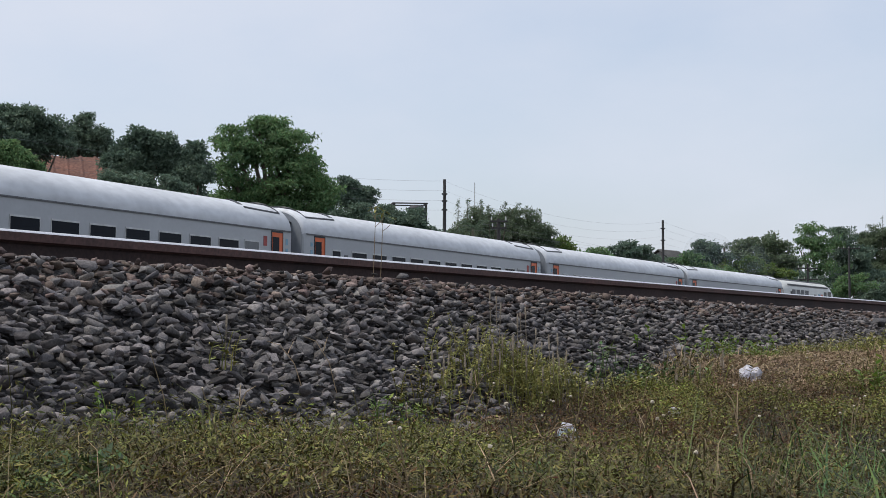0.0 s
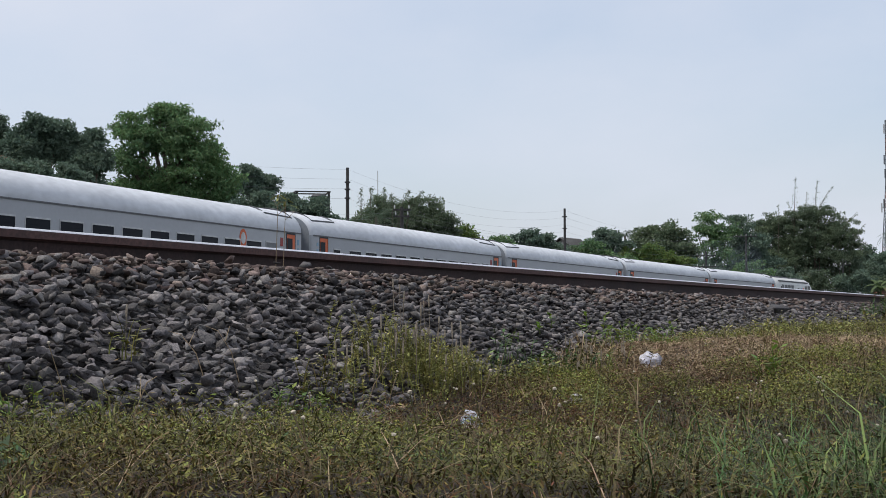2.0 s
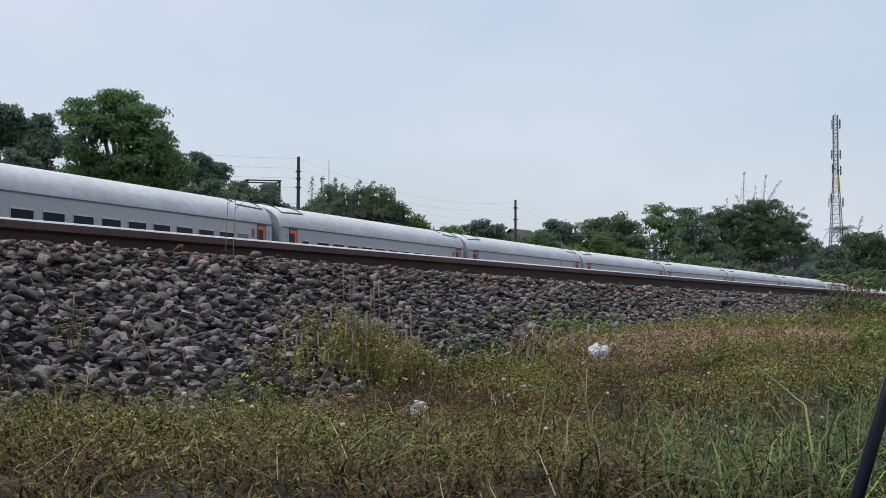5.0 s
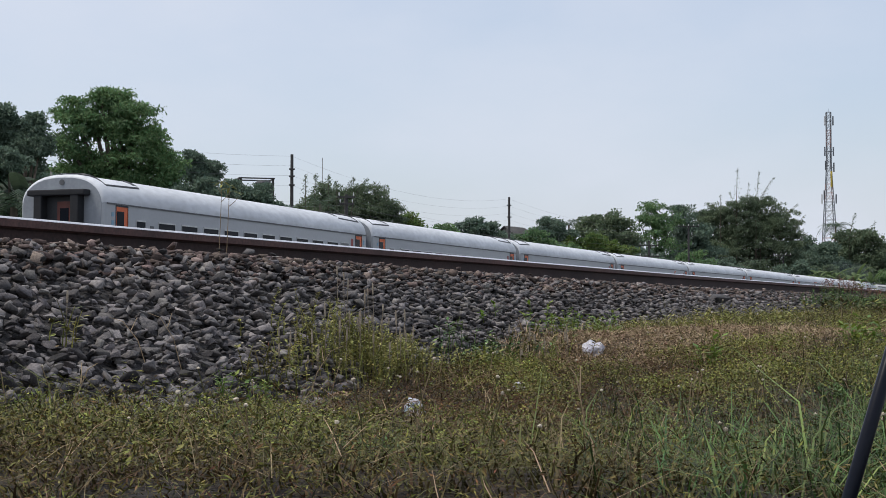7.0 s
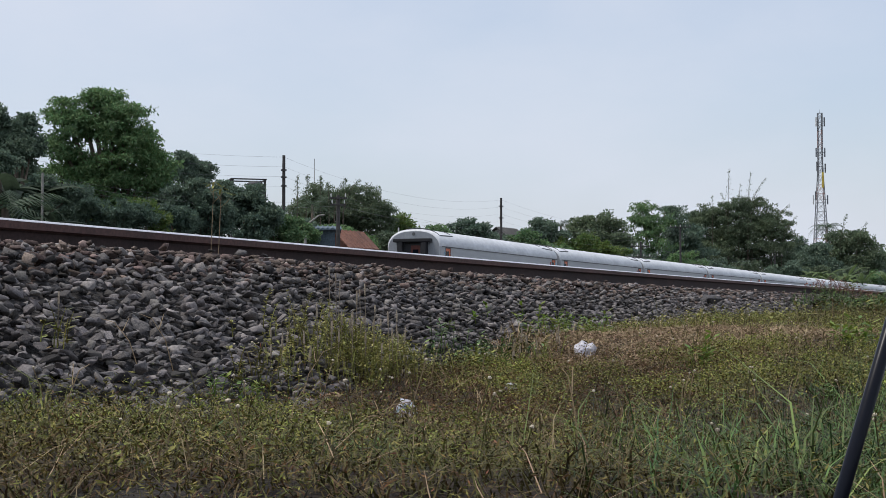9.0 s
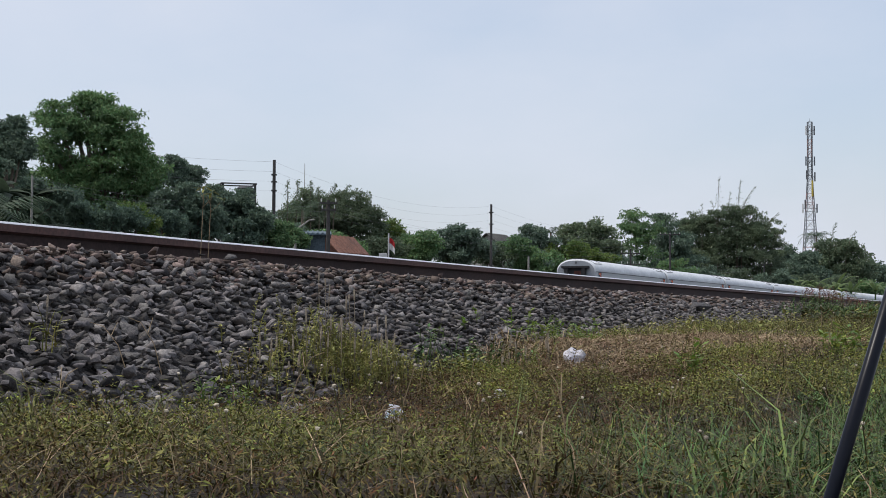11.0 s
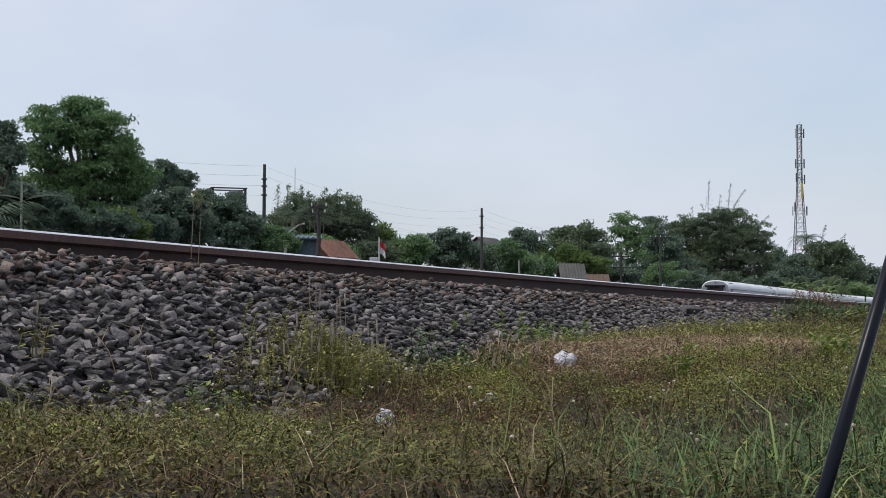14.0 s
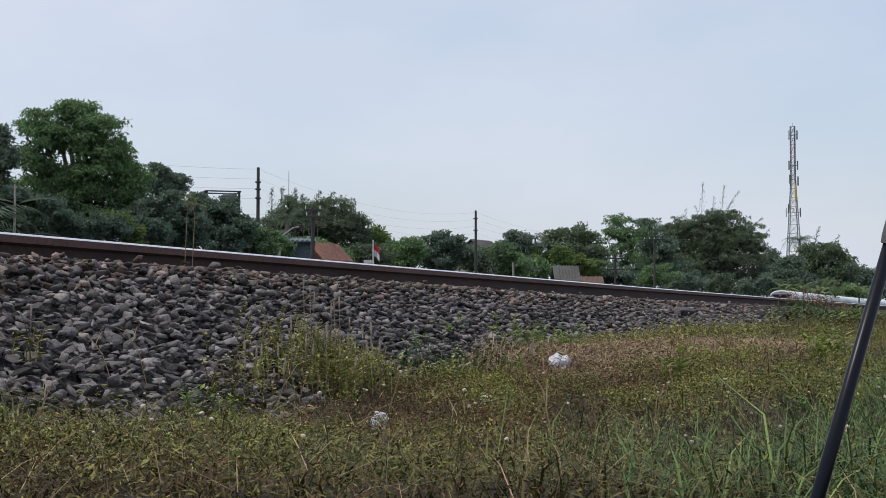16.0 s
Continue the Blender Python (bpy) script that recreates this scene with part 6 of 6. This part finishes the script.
def plant(name, s, u, count, spread, height, leaf, per, mat, label, category, seed, spikes=0, heads=0, group="", on_bed=False, tall=1.0):
    rng = random.Random(seed)
    x0, y0, _ = near_line(s, u)
    z0 = bed_top(u) if on_bed else ground_z(x0, y0)
    t = empty(name, pose(x0, y0, z0), label, category, group)
    bm = bmesh.new()
    spots = []
    for i in range(count):
        ds, du = rng.gauss(0, spread), max(-0.30, min(0.40, rng.gauss(0, spread * 0.6)))
        x, y, _ = near_line(s + ds, u + du)
        z = (max(bed_top(u + du), ground_z(x, y)) if u + du < 1.6 else ground_z(x, y)) - z0
        h = height * rng.uniform(0.55, 1.15) * (1 - 0.45 * min(1, abs(ds) / (2.2 * spread + 1e-6)))
        spots.append((x - x0, y - y0, z, h))
        sprig(bm, rng, x - x0, y - y0, z, h, leaf, per)
    part("foliage", bm, mat, t)
    for i in range(spikes):
        x, y, z, h = spots[rng.randrange(len(spots))]
        hh, ln = h * tall * rng.uniform(0.7, 1.1), rng.uniform(0.025, 0.06)
        lx, ly = rng.uniform(-0.05, 0.05), rng.uniform(-0.05, 0.05)
        bm = bmesh.new()
        tube(bm, [(x, y, z), (x + lx * hh, y + ly * hh, z + hh)], [0.0016, 0.0014], 4)
        tube(bm, [(x + lx * hh, y + ly * hh, z + hh), (x + lx * (hh + ln * 0.5), y + ly * (hh + ln * 0.5), z + hh + ln * 0.5), (x + lx * (hh + ln), y + ly * (hh + ln), z + hh + ln)], [0.0030, 0.0036, 0.0024], 6)
        part("seed_spike", bm, M_SPIKE, t)
    for i in range(heads):
        x, y, z, h = spots[rng.randrange(len(spots))]
        bm = bmesh.new()
        blob(bm, (x + rng.uniform(-0.01, 0.01), y, z + h * rng.uniform(0.8, 1.1)), rng.uniform(0.003, 0.005), 0.8, rng)
        part("flower_head", bm, M_PETAL, t)
    return t


def bed_top(u):
    return bed_z(u) + 0.015


def build_plants():
    plant("spike_weed", 0.08, 1.27, 210, 0.20, 0.19, 0.019, 26, M_WEED, "yellowish weed bush with tall grey seed spikes", "weed", 1, spikes=24, tall=1.65)
    plant("spike_weed", -0.45, 1.22, 22, 0.12, 0.11, 0.026, 11, M_WEED, "small weed with grey seed spikes on the ballast edge", "weed", 2, spikes=9)
    plant("spike_weed", 0.48, 1.24, 22, 0.10, 0.13, 0.026, 11, M_WEED, "weed with a few grey seed spikes by the stones", "weed", 3, spikes=9)
    plant("spike_weed", 1.35, 1.55, 30, 0.20, 0.16, 0.026, 10, M_HERB, "low weed with grey seed spikes near the plastic bag", "weed", 4, spikes=12)
    plant("leafy_weed", 1.05, 1.36, 44, 0.16, 0.17, 0.034, 12, M_GRASS_LUSH, "bluish green leafy weed with tiny white flowers", "weed", 5, heads=16)
    plant("leafy_weed", 0.82, 1.50, 40, 0.08, 0.13, 0.026, 14, M_CREEP, "yellow-green bushy herb beside stones", "weed", 22, heads=4)
    plant("leafy_weed", 15.3, 1.0, 320, 1.2, 0.27, 0.030, 14, M_GRASS_LUSH, "grey-green weeds over the ballast slope", "weed", 23)
    plant("leafy_weed", 24.6, -0.5, 5, 0.25, 0.36, 0.14, 6, M_LIME, "bright green broad-leaved plant behind the rail", "weed", 24, on_bed=True)
    plant("leafy_weed", 2.75, 1.20, 40, 0.24, 0.16, 0.040, 11, M_LIME, "fresh green leafy weed at the ballast toe", "weed", 6, heads=5)
    plant("leafy_weed", 1.10, 2.42, 9, 0.05, 0.17, 0.05, 8, M_LIME, "bright green broad-leaved plant in dry grass", "weed", 7)
    plant("leafy_weed", 2.7, 2.9, 26, 0.16, 0.16, 0.05, 9, M_LIME, "bright green leafy weed in the verge", "weed", 8)
    plant("leafy_weed", -1.45, 1.03, 7, 0.025, 0.16, 0.030, 7, M_CREEP, "small yellow-green plant growing between ballast stones", "weed", 9, spikes=1, on_bed=True)
    plant("leafy_weed", -1.05, 1.42, 16, 0.10, 0.12, 0.030, 9, M_LIME, "light green herb at the edge of the stones", "weed", 10, heads=5)
    plant("leafy_weed", -0.75, 1.32, 16, 0.09, 0.13, 0.028, 9, M_HERB, "small olive herb beside bare stones", "weed", 11, heads=6)
    plant("leafy_weed", -2.2, 1.30, 12, 0.10, 0.09, 0.026, 8, M_LIME, "light green herb on the stones' edge", "weed", 12, heads=6)
    plant("leafy_weed", -2.9, 1.20, 14, 0.10, 0.12, 0.030, 8, M_GRASS_LUSH, "greyish green herb among stones", "weed", 13, heads=2)
    plant("leafy_weed", -3.05, 1.9, 24, 0.10, 0.05, 0.045, 8, M_GRASS_LUSH, "broad green leaves low in the grass", "weed", 14)
    for i, (a, b, lf) in enumerate(((-3.3, 2.05, 0.04), (-2.95, 2.35, 0.035), (-2.6, 2.62, 0.035), (-2.9, 1.7, 0.03), (-2.2, 2.9, 0.04), (-1.6, 2.1, 0.03), (-2.35, 2.2, 0.028), (-1.0, 2.5, 0.03), (0.6, 2.7, 0.04), (0.0, 3.1, 0.04), (1.9, 3.0, 0.045))):
        plant("leafy_weed", a, b, 26, 0.07, 0.055, lf * 0.6, 9, (M_GRASS_LUSH, M_HERB, M_GRASS_LUSH)[i % 3], "low green weed with broad leaves in the grass", "weed", 40 + i, heads=1, group="low broad-leaved weeds")
    plant("leafy_weed", 4.2, 1.5, 40, 0.5, 0.13, 0.035, 9, M_WEED, "yellowish green weeds along the ballast toe", "weed", 15, heads=8)
    plant("leafy_weed", 7.2, 1.4, 50, 0.9, 0.16, 0.045, 9, M_WEED, "yellow-green weeds along the stones", "weed", 16, heads=8)
    plant("leafy_weed", 12.5, 1.5, 60, 1.4, 0.22, 0.07, 9, M_HERB, "olive green weeds along the track", "weed", 17)
    plant("leafy_weed", 16.0, 1.05, 240, 1.5, 0.16, 0.04, 13, M_GRASS_LUSH, "tall grey-green weeds at the rail", "weed", 18)
    plant("leafy_weed", 22.5, 0.8, 110, 1.8, 0.13, 0.05, 11, M_GRASS_LUSH, "tall reddish and green weeds crossing the rail", "weed", 19)
    plant("red_weed", 19.6, 0.30, 110, 0.9, 0.27, 0.045, 11, M_REDWEED, "reddish flowering weed beside the rail", "weed", 20)
    for i, (s, u, h) in enumerate(((0.85, 0.10, 0.36), (0.885, 0.12, 0.33))):
        x0, y0, _ = near_line(s, u)
        z0 = bed_top(u) - 0.01
        t = empty("tall_stem", pose(x0, y0, z0), "thin dry stalk standing up against the rail", "weed stalk", "stalks by the rail")
        bm = bmesh.new()
        tube(bm, [(0, 0, 0), (0.006, 0, h * 0.5), (0.012, 0, h)], [0.0019, 0.0016, 0.0010], 5)
        tube(bm, [(0.009, 0, h * 0.72), (0.04, 0, h * 0.80), (0.055, 0, h * 0.86)], [0.0015, 0.0012, 0.0008], 4)
        tube(bm, [(0.009, 0, h * 0.82), (-0.015, 0, h * 0.95)], [0.0014, 0.0008], 4)
        part("stalk", bm, M_GRASS_DRY, t)
        # a rosette of narrow leaves at the top
        for k in range(7):
            a, ln = k * 2.4 + i, 0.056 + 0.012 * (k % 3)
            hd, sd = Vector((math.cos(a), math.sin(a), 0.25 - 0.12 * (k % 4))), Vector((-math.sin(a), math.cos(a), 0)) * 0.0065
            base = Vector((0.012, 0, h - 0.010 * (k % 3)))
            bm = bmesh.new()
            rows = [[bm.verts.new(base + hd * ln * q + sd * w + Vector((0, 0, -0.022 * q * q))), bm.verts.new(base + hd * ln * q - sd * w + Vector((0, 0, -0.022 * q * q)))] for q, w in ((0, 0.25), (0.4, 1.0), (0.75, 0.7), (1.0, 0.08))]
            for r, q in zip(rows, rows[1:]):
                bm.faces.new((r[0], r[1], q[1], q[0]))
            part("leaf", bm, M_CREEP, t)
    rng = random.Random(77)
    # flowering stems with pale round heads
    n = 0
    while n < 150:
        s, u = -4.2 + 8.5 * rng.random() ** 1.5, rng.uniform(1.2, 4.0)
        x0, y0, _ = near_line(s, u)
        if math.hypot(x0, y0) < 2.1 or y0 < 1:
            continue
        z0 = ground_z(x0, y0)
        if z0 < bed_z(u):
            continue
        n += 1
        h = rng.uniform(0.05, 0.16) if rng.random() < 0.8 else rng.uniform(0.16, 0.24)
        t = empty("flower_stem", pose(x0, y0, z0), "slender stem with a pale round flower head", "wild flower", "wild flowers in the verge")
        lx, ly = rng.uniform(-0.05, 0.05), rng.uniform(-0.05, 0.05)
        bm = bmesh.new()
        tube(bm, [(0, 0, -0.01), (lx * 0.4, ly * 0.4, h * 0.55), (lx, ly, h)], [0.0016, 0.0013, 0.0011], 4)
        part("stalk", bm, M_GRASS if rng.random() < 0.6 else M_GRASS_DRY, t)
        bm = bmesh.new()
        blob(bm, (lx, ly, h + 0.003), rng.uniform(0.0032, 0.0055), 0.85, rng)
        part("flower_head", bm, M_PETAL, t)
    # bent pale stalks
    for i, (s, u, dx, dy, h) in enumerate(((-0.65, 1.42, 0.10, 0.10, 0.20), (-2.5, 2.5, 0.10, 0.05, 0.09), (-0.55, 1.9, 0.14, 0.05, 0.12), (-1.2, 1.15, -0.12, 0.05, 0.16), (-1.05, 1.18, -0.10, 0.0, 0.19), (-2.0, 2.3, 0.13, 0.05, 0.10), (-1.1, 2.25, 0.02, 0.04, 0.13), (-2.55, 1.9, 0.05, 0.02, 0.17), (-1.7, 3.0, -0.12, 0.0, 0.10), (-2.3, 2.95, -0.03, 0.02, 0.2))):
        x0, y0, _ = near_line(s, u)
        z0 = max(ground_z(x0, y0), bed_z(u) if u < 1.3 else -9)
        t = empty("dry_stalk", pose(x0, y0, z0), "pale bent dry stalk leaning in the verge", "dry stalk", "bent dry stalks")
        bm = bmesh.new()
        tube(bm, [(0, 0, -0.01), (dx * 0.3, dy * 0.3, h * 0.55), (dx * 0.75, dy * 0.75, h * 0.92), (dx * 1.15, dy * 1.15, h)], [0.0016, 0.0014, 0.0012, 0.0008], 5)
        tube(bm, [(dx * 0.5, dy * 0.5, h * 0.75), (dx * 0.4, dy * 0.6 + 0.02, h * 1.0)], [0.0015, 0.0008], 4)
        part("stalk", bm, M_GRASS_DRY, t)


def crumpled(name, s, u, size, flat, mat, label, seed, printed=None):
    rng = random.Random(seed)
    x0, y0, _ = near_line(s, u)
    t = empty(name, pose(x0, y0, ground_z(x0, y0) + 0.016, 0, 0, rng.uniform(0, 360)), label, "litter")
    bm = bmesh.new()
    bmesh.ops.create_icosphere(bm, subdivisions=3, radius=1.0)
    for v in bm.verts:
        n = noise.noise(v.co * 1.6 + Vector((seed, 0, 0))) * 0.55 + noise.noise(v.co * 4.2 + Vector((0, seed, 0))) * 0.30
        c = v.co * (1 + n)
        v.co = Vector((c.x * size * 0.55, c.y * size * 0.40, max(-0.3, c.z) * size * flat))
    if printed:
        for f in bm.faces:
            if noise.noise(f.calc_center_median() / size * 3.5 + Vector((3, seed, 1))) > 0.22:
                f.material_index = 1
    part("film", bm, [mat, printed] if printed else mat, t)
    return t


def build_litter():
    crumpled("plastic_bag", 1.52, 1.76, 0.135, 0.46, M_PLASTIC, "crumpled white plastic bag lying in dry grass", 3)
    crumpled("tissue_pack", -0.76, 1.875, 0.074, 0.50, M_PLASTIC, "crumpled white wrapper with blue print in the weeds", 8, M_PRINT)
    crumpled("wrapper", 0.1, 1.92, 0.052, 0.45, M_PLASTIC, "small pale crumpled wrapper in the grass", 12)
    crumpled("paper_scrap", -0.55, 1.22, 0.045, 0.25, M_PETAL, "small pinkish paper scrap on bare soil", 15)
    crumpled("paper_scrap", -0.45, 1.45, 0.06, 0.2, M_GRASS_DRY, "flattened brownish scrap on bare soil", 16)


def build_rod():
    t = empty("metal_rod", pose(0.026, 0.95, -0.56), "slanted glossy black metal rod with grey clamp", "metal rod")
    bm = bmesh.new()
    top = Vector((0.2848, 0.8987, EYE + 0.0495)) - Vector((0.026, 0.95, -0.56))
    tube(bm, [(0, 0, 0), top * 0.4 + Vector((-0.004, 0, 0)), top * 0.8 + Vector((-0.003, 0, 0)), top], [0.0064, 0.0060, 0.0047, 0.0042], 20)
    part("shaft", bm, M_ROD, t, smooth=True)
    d = top.normalized()
    bm = bmesh.new()
    tube(bm, [top - d * 0.001, top + d * 0.004, top + d * 0.022, top + d * 0.026], [0.0058, 0.0064, 0.0064, 0.0054], 6)
    part("clamp", bm, M_JOINT, t)
    bm = bmesh.new()
    tube(bm, [top + d * 0.024, top + d * 0.06 + Vector((0.012, 0, 0)), top + d * 0.10 + Vector((0.04, 0, 0))], [0.0044, 0.0046, 0.0046], 16)
    part("bent_end", bm, M_ROD, t, smooth=True)


# ---------------------------------------------------------------- build
build_ground()
build_trees()
build_train()
build_far_things()


def motions():
    walk(cam, [(t, aim(*a)) for t, *a in AIM])
    for car, ahead, half in TRAIN:
        walk(car, [(t, car_pose(s + ahead, half)) for t, s in RUN])


FAR_BED = [(-2.6, -1.0), (-1.3, -0.17), (2.4, -0.17), (3.7, -1.0)]
tagged(new("far_ballast", swept("far_ballast", far_line, [(u - 0.57, z) for u, z in FAR_BED], list(np.arange(-150, 340, 6.0)), M_BED, FAR_TOP, grade=far_drop)), "dark ballast bed under the train's track", "ballast", kind="structure")
TRACK_S = list(np.arange(-14, 60, 1.0)) + list(np.arange(60, 130, 4.0))
build_track("near_track", near_line, RAIL_TOP, TRACK_S, "rusty steel rails on concrete sleepers in ballast", np.arange(-6, 30, 0.6))
build_track("far_track", lambda s, u=0.0: far_line(s, u + 0.57), FAR_TOP, list(np.arange(-150, 340, 6.0)), "railway track under the passing train", np.arange(-40, 60, 0.6), far_drop)
build_verge()
build_plants()
build_litter()
build_rod()
build_ballast()
motions()
